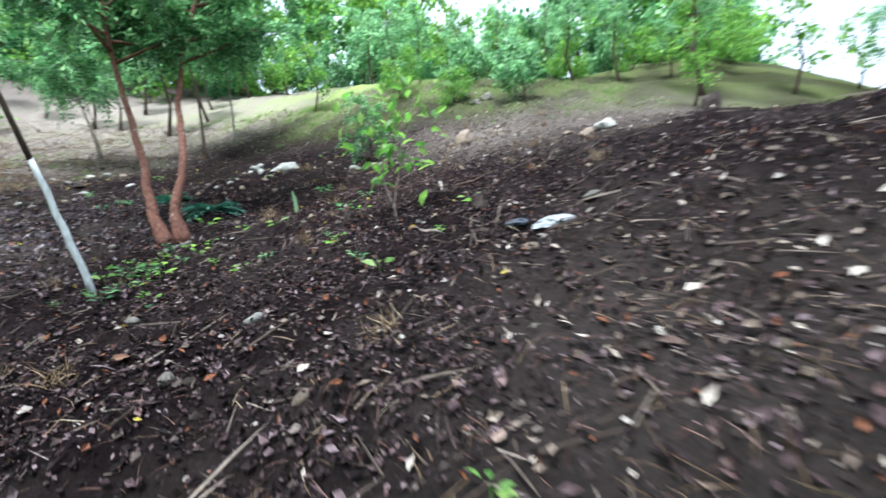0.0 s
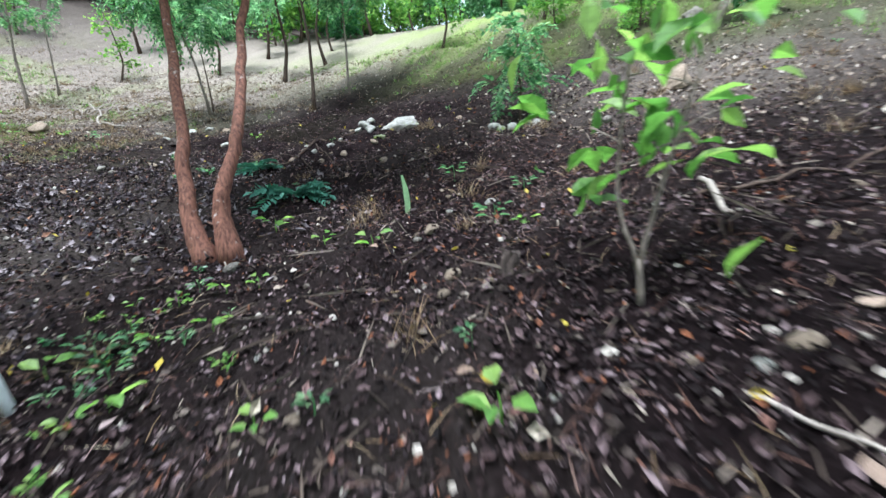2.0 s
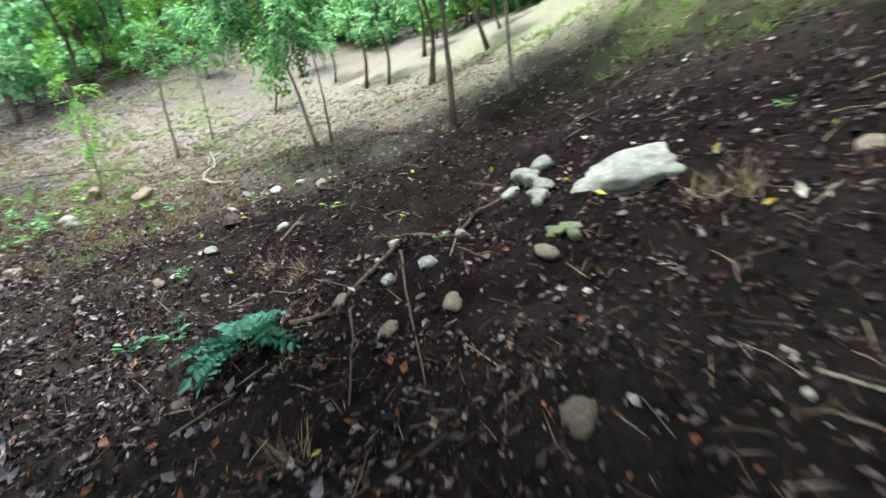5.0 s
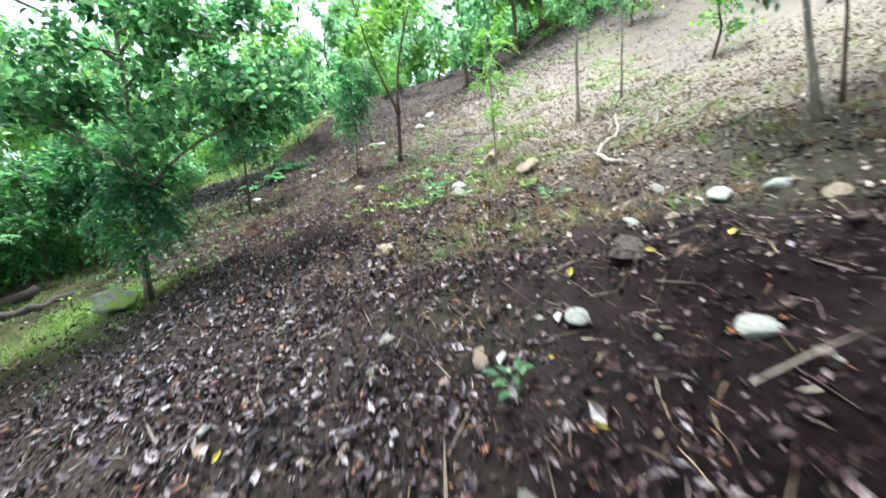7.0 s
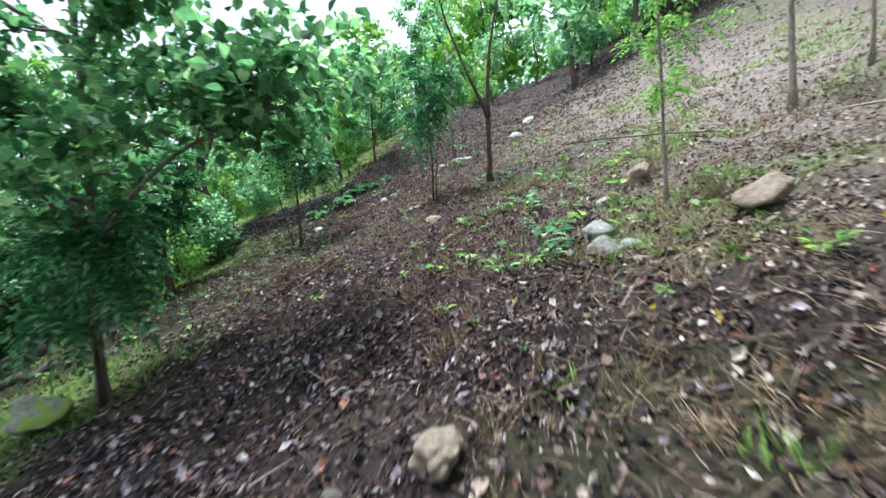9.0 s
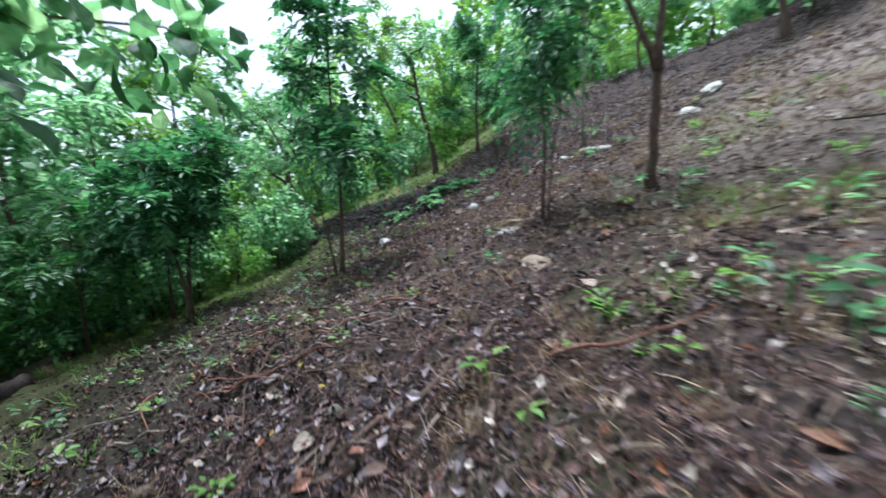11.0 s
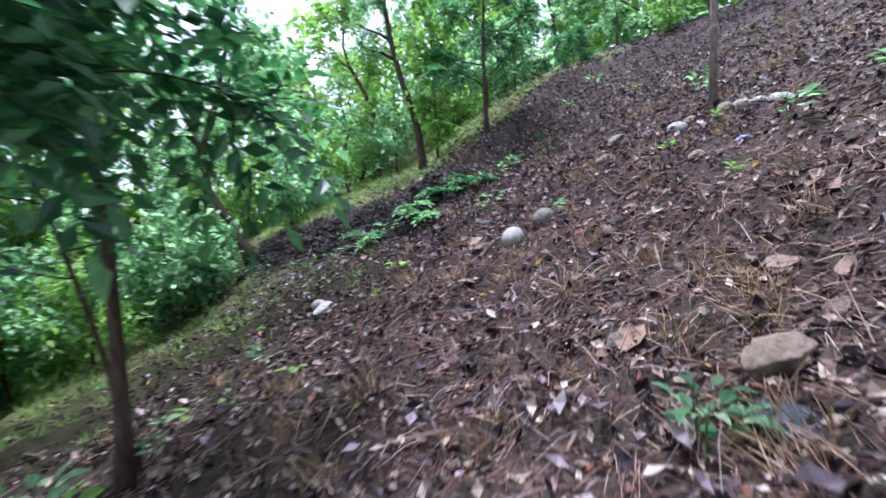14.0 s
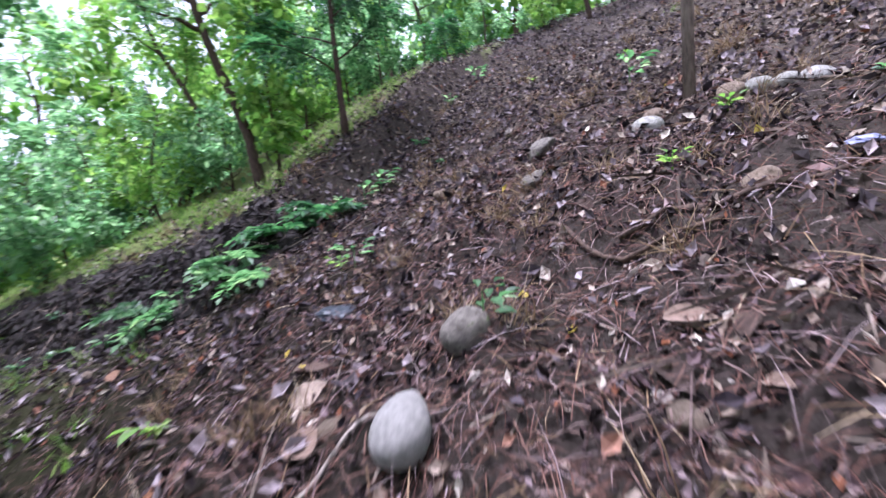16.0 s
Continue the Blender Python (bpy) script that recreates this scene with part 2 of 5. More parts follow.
def height(x, y):
    """The hillside: a slope with broad swells, and the low bank across it."""
    x, y = np.asarray(x, float), np.asarray(y, float)
    fx, fy = 70 * np.tanh((x + 12) / 70) - 12, 60 * np.tanh((y - 6) / 60) + 6
    z = BUMPS[0] + BUMPS[1] * fx + BUMPS[2] * fy
    i = 3
    for a in (-36, -30, -24, -18, -12, -6, 0, 6):
        for b in (-8, -2, 4, 10, 16, 22):
            z = z + BUMPS[i] * np.exp(-((x - a) ** 2 + (y - b) ** 2) / (2 * 5.8 * 5.8 * 0.6))
            i += 1
    z = z + 3.2 * np.exp(-((x - 13) ** 2 + (y - 21) ** 2) / 80) + 3.4 * np.exp(-((x + 38) ** 2 + (y - 25) ** 2) / 170)
    s = bank_side(x, y)
    near = smooth(8, 4.5, np.hypot(x + 25.5, y - 1.4))
    z = z + near * (0.46 * smooth(0.0, 0.5, s) - 0.5 * np.clip(s - 1.3, 0, 9) * 0.55)
    return z + relief(x, y)


WAVES = []
_w = np.random.default_rng(5)
for wave, amp in ((2.6, 0.020), (1.1, 0.014), (0.55, 0.011), (0.3, 0.008)):
    for _ in range(7):
        a, k = _w.uniform(0, 6.28), 2 * math.pi / wave * _w.uniform(0.8, 1.25)
        WAVES.append((amp, k * math.cos(a), k * math.sin(a), _w.uniform(0, 6.28)))


def relief(x, y):
    """Small hummocks in the soil."""
    z = 0
    for amp, kx, ky, ph in WAVES:
        z = z + amp * np.sin(kx * x + ky * y + ph)
    return z * smooth(60, 20, np.hypot(x + 12, y - 6))


def ground(x, y):
    return float(height(x, y))


def np_mesh(name, verts, faces, mat):
    me = bpy.data.meshes.new(name)
    me.from_pydata(np.asarray(verts).tolist(), [], faces.tolist() if isinstance(faces, np.ndarray) else faces)
    me.materials.append(mat)
    return me


def part(name, me, parent, label=""):
    ob = new(name, me)
    ob.parent = parent
    if label:
        ob["label"] = label
    return ob


def joined(pieces):
    vs, fs, n = [], [], 0
    for v, f in pieces:
        vs.append(v)
        fs += [tuple(i + n for i in q) for q in f]
        n += len(v)
    return np.concatenate(vs), fs


def tube(pts, radii, sides=8, rough=0.0, rng=None):
    """A tapering round limb along pts, closed at both ends."""
    pts = np.asarray(pts, float)
    v, f = [], []
    d = np.gradient(pts, axis=0)
    d /= np.linalg.norm(d, axis=1)[:, None] + 1e-9
    ref = np.array([0.31, 0.95, 0.05]) if abs(d[0][1]) < 0.9 else np.array([1.0, 0, 0.1])
    for p, q, r in zip(pts, d, radii):
        a = np.cross(q, ref)
        a /= np.linalg.norm(a) + 1e-9
        b = np.cross(q, a)
        for k in range(sides):
            t = 2 * math.pi * k / sides
            rr = r * (1 + (rng.uniform(-rough, rough) if rng is not None else 0))
            v.append(p + rr * (math.cos(t) * a + math.sin(t) * b))
    m = len(pts)
    for i in range(m - 1):
        for k in range(sides):
            k2 = (k + 1) % sides
            f.append((i * sides + k, i * sides + k2, (i + 1) * sides + k2, (i + 1) * sides + k))
    f.append(tuple(range(sides - 1, -1, -1)))
    f.append(tuple((m - 1) * sides + k for k in range(sides)))
    return np.array(v), f


def smooth_shade(me):
    me.polygons.foreach_set("use_smooth", [True] * len(me.polygons))
    return me


def frames_of(dirs, ups):
    d = dirs / (np.linalg.norm(dirs, axis=1)[:, None] + 1e-9)
    s = np.cross(d, ups)
    s /= np.linalg.norm(s, axis=1)[:, None] + 1e-9
    return s, d, np.cross(s, d)


BLADE = np.array([(0, 0, 0), (-0.5, 0.42, 0.10), (0, 0.45, 0.0), (0.5, 0.42, 0.10), (-0.34, 0.74, 0.06), (0, 0.76, -0.03), (0.34, 0.74, 0.06), (0, 1.0, -0.12)])
BLADE_F = np.array([(0, 3, 2), (0, 2, 1), (1, 2, 5), (1, 5, 4), (2, 3, 6), (2, 6, 5), (4, 5, 7), (5, 6, 7)])
SLIM = np.array([(0, 0, 0), (0.5, 0.45, 0.06), (0, 1.0, -0.06), (-0.5, 0.45, 0.06)])
SLIM_F = np.array([(0, 1, 2), (0, 2, 3)])


def leaves(pos, dirs, ups, length, width, shape=BLADE, faces=BLADE_F):
    """One blade at each place."""
    s, d, u = frames_of(dirs, ups)
    n, k = len(pos), len(shape)
    length, width = np.broadcast_to(length, n), np.broadcast_to(width, n)
    v = pos[:, None] + shape[None, :, :1] * width[:, None, None] * s[:, None] + shape[None, :, 1:2] * length[:, None, None] * d[:, None] + shape[None, :, 2:] * length[:, None, None] * u[:, None]
    f = faces[None] + (np.arange(n) * k)[:, None, None]
    return v.reshape(-1, 3), f.reshape(-1, faces.shape[1])


def pinnate(rng, pos, dirs, length, pairs, leaflet, width, droop=0.5):
    """Feathered leaves: pairs of leaflets along a drooping stalk."""
    n = len(pos)
    dirs = dirs / (np.linalg.norm(dirs, axis=1)[:, None] + 1e-9)
    up = np.tile([0, 0, 1.0], (n, 1)) + rng.normal(0, 0.25, (n, 3))
    side, d, u = frames_of(dirs, up)
    P, D, U = [], [], []
    L = length * rng.uniform(0.75, 1.2, n)
    for i in range(pairs + 1):
        k = 0.18 + 0.82 * i / pairs
        at = pos + d * (L * k)[:, None] - np.array([0, 0, 1.0]) * (L * droop * k * k)[:, None]
        along = d - np.array([0, 0, 1.0]) * (2 * droop * k)
        for sg in ((-1, 1) if i < pairs else (0,)):
            P.append(at)
            D.append(side * sg * 0.95 + along * (0.45 if sg else 1) + rng.normal(0, 0.12, (n, 3)))
            U.append(u + rng.normal(0, 0.2, (n, 3)))
    P, D, U = np.concatenate(P), np.concatenate(D), np.concatenate(U)
    ln = leaflet * rng.uniform(0.75, 1.15, len(P))
    v, f = leaves(P, D, U, ln, ln * width, SLIM, SLIM_F)
    return v, f


# ---- the ground: one sheet out to the horizon ----
def spread(lo, hi, step, far):
    a = np.arange(lo, hi + step, step)
    out, s, x = [], step, 0
    while x < far:
        s *= 1.22
        x += s
        out.append(x)
    return np.concatenate([lo - np.array(out[::-1]), a, hi + np.array(out)])


def build_ground():
    xs, ys = spread(-29, 5, 0.09, 700), spread(-4, 17, 0.09, 700)
    gx, gy = np.meshgrid(xs, ys)
    z = height(gx, gy)
    rng = np.random.default_rng(5)
    z = z + rng.normal(0, 0.006, z.shape)
    h, w = z.shape
    v = np.stack([gx, gy, z], -1).reshape(-1, 3)
    i = np.arange(h * w).reshape(h, w)
    f = np.stack([i[:-1, :-1], i[:-1, 1:], i[1:, 1:], i[1:, :-1]], -1).reshape(-1, 4)
    me = np_mesh("ground", v, f, SOIL)
    smooth_shade(me)
    # soil under the weathered leaves is lightened to stand in for open-sky light
    dry = np.clip(dry_and_lit(gx, gy) + 0.12 * weathered(gx, gy), 0, 0.9).ravel()
    grn = greenness(gx, gy).ravel()
    for nm, val in (("dry", dry), ("green", grn)):
        at = me.attributes.new(nm, 'FLOAT', 'POINT')
        at.data.foreach_set("value", val.astype(np.float32))
    return tagged(new("ground", me), "dark brown sloping forest soil strewn with litter", "ground", kind="structure")


def blob(x, y, cx, cy, rx, ry):
    return np.exp(-(((x - cx) / rx) ** 2 + ((y - cy) / ry) ** 2))


def dry_and_lit(x, y):
    """Where straw and bleached litter cover the soil, and where sunlight on the open slope is painted in."""
    # the cut keeps the painted sunlight off the ground shaded by trees
    cut = smooth(-7.5, -10.5, x - 0.4 * (y - 12))
    return np.clip(cut * (0.8 * blob(x, y, -18.5, 13.4, 5.0, 3.0) + 0.3 * blob(x, y, -21.5, 10.5, 3.0, 2.0) + 0.2 * blob(x, y, -12.5, 13.5, 3.5, 2.5) + 0.95 * blob(x, y, -13, 20, 11, 5.5) + 0.08 * blob(x, y, -15.5, 10.2, 4.0, 2.0)) + 0.12 * blob(x, y, -20, 7.5, 3.0, 2.0) + 0.16 * smooth(-22, -26, x) * smooth(14, 9, y) + 0.2 * blob(x, y, -18.0, 4.8, 2.6, 2.2) + 0.4 * blob(x, y, 1.0, 11.2, 2.0, 1.6) + 0.5 * blob(x, y, -4.0, 20.5, 7.0, 3.2) + 0.35 * blob(x, y, -25, 11, 5, 4) + 0.3 * blob(x, y, 5.5, 11.5, 4, 3) + 0.1 * blob(x, y, 1.6, 1.2, 2.0, 2.0), 0, 0.9)


def weathered(x, y):
    """Where paler, weathered leaves have drifted below the walk; also paints in open-sky light there."""
    return blob(x, y, -11.2, 6.4, 3.4, 2.2) + 0.3 * blob(x, y, -16.5, 6.0, 3.2, 2.4) + 0.12 * blob(x, y, -21.5, 4.6, 3.6, 2.4) + 0.8 * blob(x, y, -8.0, 7.2, 2.4, 1.6) + 0.3 * blob(x, y, -9.5, 8.8, 2.2, 1.0) + 0.55 * blob(x, y, -6.4, 7.0, 1.8, 2.2)


def greenness(x, y):
    """Where low grass grows."""
    s = bank_side(x, y)
    far = smooth(26, 60, np.hypot(x + 12, y - 7))
    up = smooth(12.0, 15.5, y + 0.25 * x) * smooth(-7, -3, x)
    tufts = smooth(-0.4, 0.5, np.sin(1.1 * x + 0.7 * y) * np.sin(1.3 * y - 0.6 * x + 1.0) + 0.5 * np.sin(2.7 * x - 1.9 * y))
    lawn = (0.3 * up + 0.8 * blob(x, y, -4, 20.5, 7, 3.0)) * (0.4 + 0.6 * tufts)
    slope = 0.42 * smooth(0.35, 1.0, tufts) * (blob(x, y, -16.5, 11.2, 5.0, 2.6) + 0.6 * blob(x, y, -20, 15, 8, 3))
    verge = 0.45 * smooth(0.7, 1.3, s) * smooth(12, 7, np.hypot(x + 25, y - 1))
    return np.clip(lawn + slope + verge + 0.7 * blob(x, y, -13.4, 3.2, 1.2, 1.4) + 0.8 * far + 0.85 * blob(x, y, -20, -7, 9, 6), 0, 0.9)


GROUND = build_ground()
ROUTE = [(0.3, -0.5), (-0.5, 2), (-1.9, 5.5), (-3.3, 8.7), (-5.5, 9.5), (-8, 9.3), (-12, 9.2), (-14.5, 8), (-17, 6.7), (-20.5, 5.6), (-24, 5)]


def off_route(x, y):
    best = np.full(np.shape(x), 1e9)
    for (ax, ay), (bx, by) in zip(ROUTE, ROUTE[1:]):
        dx, dy = bx - ax, by - ay
        k = np.clip(((x - ax) * dx + (y - ay) * dy) / (dx * dx + dy * dy), 0, 1)
        best = np.minimum(best, np.hypot(x - ax - k * dx, y - ay - k * dy))
    return best


def scatter(rng, n, reach, weight=None, box=(-30, 7, -6, 19)):
    """Places on the slope, denser near the line that is walked."""
    x, y = rng.uniform(box[0], box[1], max(n * 10, 30000)), rng.uniform(box[2], box[3], max(n * 10, 30000))
    p = np.exp(-(off_route(x, y) / reach) ** 2)
    if weight is not None:
        p = p * weight(x, y)
    keep = rng.uniform(0, 1, len(x)) < p
    x, y = x[keep][:n], y[keep][:n]
    return np.stack([x, y, height(x, y)], -1)


def slope_normal(p):
    e = 0.1
    gx = (height(p[:, 0] + e, p[:, 1]) - height(p[:, 0] - e, p[:, 1])) / (2 * e)
    gy = (height(p[:, 0], p[:, 1] + e) - height(p[:, 0], p[:, 1] - e)) / (2 * e)
    nrm = np.stack([-gx, -gy, np.ones(len(p))], -1)
    return nrm / np.linalg.norm(nrm, axis=1)[:, None]


# ---- trees ----
def limb(rng, start, direction, length, r0, r1, bend=0.25, lift=0.15, steps=6):
    pts, d = [np.array(start, float)], np.array(direction, float)
    d /= np.linalg.norm(d)
    for _ in range(steps):
        d = d + rng.normal(0, bend / steps * 1.8, 3) + np.array([0, 0, lift / steps])
        d /= np.linalg.norm(d)
        pts.append(pts[-1] + d * length / steps)
    return np.array(pts), np.linspace(r0, r1, steps + 1)


def tree(name, label, base, stems, seed, leaf="pinnate", mat=None, bark=None, count=120, crown_from=0.45, reach=0.9, leaf_len=0.3, limbs=8, hang=0.35, sink=0.06, flare=1.5, twigs=True, category="tree", group="", simple=False):
    """stems: each (points relative to the base, foot radius, top radius). Boughs with leaves grow from each stem's upper part."""
    rng = np.random.default_rng(seed)
    mat, bark = mat or LEAF, bark or BARK
    x, y = base
    root = tagged(new(name), label, category, group)
    root.location = (x, y, ground(x, y))
    tips, dirs = [], []
    for pts, r0, r1 in stems:
        pts = np.array(pts, float)
        t = np.linspace(0, len(pts) - 1, 4 * (len(pts) - 1) + 1)
        line = np.stack([np.interp(t, range(len(pts)), pts[:, k]) for k in range(3)], -1)
        for _ in range(2):
            line[1:-1] = (line[:-2] + 2 * line[1:-1] + line[2:]) / 4
        line[1:-1] += rng.normal(0, r0 * 0.12, line[1:-1].shape)
        line[0, 2] -= sink
        k = np.linspace(0, 1, len(line))
        rad = r0 + (r1 - r0) * k + r0 * (flare - 1) * np.exp(-k * 14)
        v, f = tube(line, rad, 10, 0.06, rng)
        part("trunk", smooth_shade(np_mesh("trunk", v, f, bark)), root)
        if not limbs or pts[-1][2] < 0.32 * max(s[0][-1][2] for s in stems):
            continue
        for i in range(limbs):
            kk = crown_from + (1 - crown_from) * (i + rng.uniform(0, 0.9)) / limbs
            p = np.array([np.interp(kk, k, line[:, c]) for c in range(3)])
            a = i * 2.4 + rng.uniform(-0.5, 0.5)
            d = np.array([math.cos(a), math.sin(a), rng.uniform(0.15, 0.8)])
            ln = reach * rng.uniform(0.6, 1.1) * (1.15 - 0.5 * kk)
            lp, lr = limb(rng, p, d, ln, max(r1, np.interp(kk, k, rad) * 0.45), 0.004, 0.5, 0.1)
            v, f = tube(lp, lr, 5)
            part("branch", smooth_shade(np_mesh("branch", v, f, bark)), root)
            m = max(2, count // (limbs * len(stems)))
            j = rng.uniform(0.25, 1.0, m) * (len(lp) - 1)
            q = np.stack([np.interp(j, range(len(lp)), lp[:, c]) for c in range(3)], -1)
            tips.append(q)
            out = np.gradient(lp, axis=0)[np.round(j).astype(int)]
            out /= np.linalg.norm(out, axis=1)[:, None]
            dirs.append(out * 0.6 + rng.normal(0, 0.75, (m, 3)) + np.array([0, 0, -hang * 0.4]))
    if tips:
        P, D = np.concatenate(tips), np.concatenate(dirs)
        if leaf == "pinnate":
            v, f = pinnate(rng, P, D, leaf_len, 4 if simple else 7, leaf_len * (0.36 if simple else 0.27), 0.46, hang)
        else:
            wide = 0.75 if leaf == "heart" else 0.5
            ex = 3
            P3 = np.repeat(P, ex, 0) + rng.normal(0, leaf_len * 0.8, (len(P) * ex, 3))
            D3 = np.repeat(D, ex, 0) + rng.normal(0, 0.6, (len(P) * ex, 3)) + np.array([0, 0, -hang])
            ln = leaf_len * rng.uniform(0.6, 1.1, len(P3))
            v, f = leaves(P3, D3, rng.normal(0, 0.5, (len(P3), 3)) + np.array([0, 0, 1.0]), ln, ln * wide, *((SLIM, SLIM_F) if simple else (BLADE, BLADE_F)))
        part("crown", np_mesh("crown", v, f, mat), root)
    return root


# the two-stemmed red-barked tree; its broad high crown is added to shade the ground
tree("twin_trunk_tree", "two-stemmed tree with smooth reddish brown bark", (-3.98, 6.42), [
    ([(-0.16, 0.03, 0), (-0.32, 0.06, 0.46), (-0.43, 0.22, 0.87), (-0.50, 0.34, 1.2), (-0.72, 0.6, 1.75), (-1.04, 0.96, 2.44), (-1.4, 1.3, 3.6), (-1.6, 1.7, 5.2)], 0.075, 0.035),
    ([(0.02, 0.13, 0), (-0.06, 0.2, 0.58), (-0.03, 0.38, 0.91), (0.0, 0.53, 1.22), (-0.15, 0.87, 1.79), (-0.34, 1.22, 2.39), (-0.3, 1.7, 3.6), (0.2, 2.2, 5.4)], 0.075, 0.035)],
    11, "pinnate", LEAF, BARK_RED, 1700, 0.80, 2.9, 0.42, 15, 0.35, flare=1.9)
tree("whitewashed_tree", "slender leaning trunk painted white below, dark above", (-3.92, 4.70), [
    ([(0, 0, 0), (-0.1, -0.1, 0.75), (-0.21, -0.21, 1.5)], 0.035, 0.027)], 12, limbs=0, bark=WHITEWASH, flare=1.1)
for up in [o for o in scene.objects if o.name.startswith("whitewashed_tree") and o.parent is None]:
    rng = np.random.default_rng(3)
    v, f = tube([(-0.208, -0.208, 1.48), (-0.3, -0.3, 2.1), (-0.36, -0.4, 2.6), (-0.55, -0.5, 3.3), (-0.6, -0.4, 4.2)], [0.028, 0.026, 0.023, 0.018, 0.008], 8, 0.05, rng)
    part("upper_trunk", smooth_shade(np_mesh("upper_trunk", v, f, BARK)), up, "dark unpainted upper trunk")
    P = np.array([(-0.58, -0.45, 3.9)]) + rng.normal(0, 0.5, (60, 3))
    v, f = pinnate(rng, P, rng.normal(0, 1, (60, 3)), 0.35, 7, 0.09, 0.42, 0.5)
    part("crown", np_mesh("crown", v, f, LEAF), up)


def sapling(label, x, y, h, seed, lean=(0, 0), r=0.02, **kw):
    s = np.random.default_rng(seed)
    pts = [(0, 0, 0)] + [(lean[0] * k + s.normal(0, 0.02 * h), lean[1] * k + s.normal(0, 0.02 * h), h * k) for k in (0.33, 0.66, 1.0)]
    return tree("sapling", label, (x, y), [(pts, r, r * 0.3)], seed, category="sapling", group="saplings on the slope", **kw)


# saplings and small trees that the path passes
# first two: large dense crowns above the view, added to cast shade below
sapling("thin forked sapling with a dark trunk", -7.4, 14.15, 5.6, 21, (-0.1, 0.2), 0.05, count=900, crown_from=0.5, reach=3.0, limbs=16, leaf_len=0.4)
tree("sapling", "slim upright sapling with a bare grey stem", (-6.8, 15.2), [([(0, 0, 0), (0.05, 0.05, 1.8), (0.1, 0.1, 5.4)], 0.038, 0.012)], 22, count=700, crown_from=0.5, reach=2.6, limbs=14, leaf_len=0.4, bark=BARK_GREY, category="sapling", group="saplings on the slope")
sapling("sapling with hanging feathery leaves", -10.15, 13.4, 4.4, 23, (-0.5, -0.5), 0.034, count=520, crown_from=0.32, reach=2.0, limbs=12, leaf_len=0.46, hang=0.8, bark=BARK_GREY)
sapling("dark thin stem beside a feathery sapling", -10.75, 14.2, 3.0, 46, (-0.5, 0.3), 0.024, count=90, crown_from=0.6, reach=1.0, limbs=5, hang=0.7)
sapling("leafy sapling in a ring of mossy stones", -1.57, 10.9, 1.5, 24, (0.05, 0.05), 0.022, count=95, crown_from=0.2, reach=0.75, hang=0.6, leaf_len=0.42)
tree("forked_tree", "small tree forking low into bare brown limbs", (-19.6, 8.6), [
    ([(0, 0, 0), (0.0, 0.02, 0.8), (0.02, 0.05, 1.6)], 0.062, 0.052),
    ([(0.02, 0.05, 1.5), (0.1, -0.35, 2.4), (0.12, -0.75, 3.6), (0.1, -1.1, 5)], 0.042, 0.015),
    ([(0.02, 0.05, 1.5), (0.0, 0.1, 2.6), (-0.1, 0.35, 3.8), (-0.1, 0.8, 5.2)], 0.045, 0.015)],
    26, count=300, crown_from=0.72, reach=1.6, limbs=7, leaf_len=0.36, mat=LEAF_LIGHT)
sapling("slim sapling with drooping leaves beside the walk", -19.22, 7.28, 3.1, 27, (0.05, 0.1), 0.021, count=150, crown_from=0.42, reach=1.0, hang=0.7, leaf_len=0.5, bark=BARK, mat=LEAF_DEEP)
sapling("thin dark stem beside a slim sapling", -19.24, 7.36, 2.6, 45, (-0.08, 0.22), 0.014, count=40, crown_from=0.7, reach=0.6, hang=0.7, limbs=4, mat=LEAF_DEEP)
sapling("tall slender sapling with feathered leaves", -19.0, 3.95, 4.4, 28, (-0.1, -0.1), 0.036, count=230, crown_from=0.4, reach=0.85, hang=0.4, leaf_len=0.6, limbs=11, mat=LEAF_DEEP)
sapling("bare thin stem leaning beside a sapling", -19.25, 3.62, 2.3, 29, (0.2, -0.35), 0.022, count=50, crown_from=0.5, reach=0.7, mat=LEAF_DEEP)
sapling("bushy sapling with dark green leaves", -18.6, 0.35, 3.3, 30, (-0.3, 0.1), 0.045, count=230, crown_from=0.48, reach=1.5, leaf_len=0.62, mat=LEAF_DEEP)
sapling("bushy sapling with dark green leaves", -18.4, 0.75, 3.0, 31, (0.5, -0.2), 0.045, count=210, crown_from=0.48, reach=1.4, leaf_len=0.62, mat=LEAF_DEEP)
sapling("sapling with a dense dark crown", -19.0, -0.9, 3.2, 32, (0, 0), 0.045, count=230, crown_from=0.48, reach=1.5, leaf_len=0.62, mat=LEAF_DEEP)
tree("broadleaf_tree", "small tree with heart-shaped leaves in a wide low crown", (-13.5, 4.3), [
    ([(0, 0, 0), (-0.04, 0.02, 1.2), (-0.25, 0.05, 2.6), (-0.6, -0.2, 6.0)], 0.06, 0.03),
    ([(-0.12, 0.03, 1.75), (-0.1, 0.9, 2.55), (0.0, 1.9, 2.95), (0.2, 2.9, 3.05)], 0.034, 0.012),
    ([(-0.2, 0.04, 2.2), (0.3, -0.7, 3.0), (0.6, -1.6, 3.5)], 0.034, 0.012),
    ([(-0.42, -0.06, 4.3), (0.0, 0.5, 4.5), (0.4, 1.3, 4.35), (0.6, 2.2, 4.1)], 0.03, 0.01),
    ([(-0.4, -0.05, 4.2), (0.2, -0.8, 4.9), (0.7, -1.8, 5.3), (1.0, -2.8, 5.5)], 0.03, 0.01)],
    33, "heart", LEAF, BARK_GREY, 3000, 0.5, 1.9, 0.17, 15, 0.25)
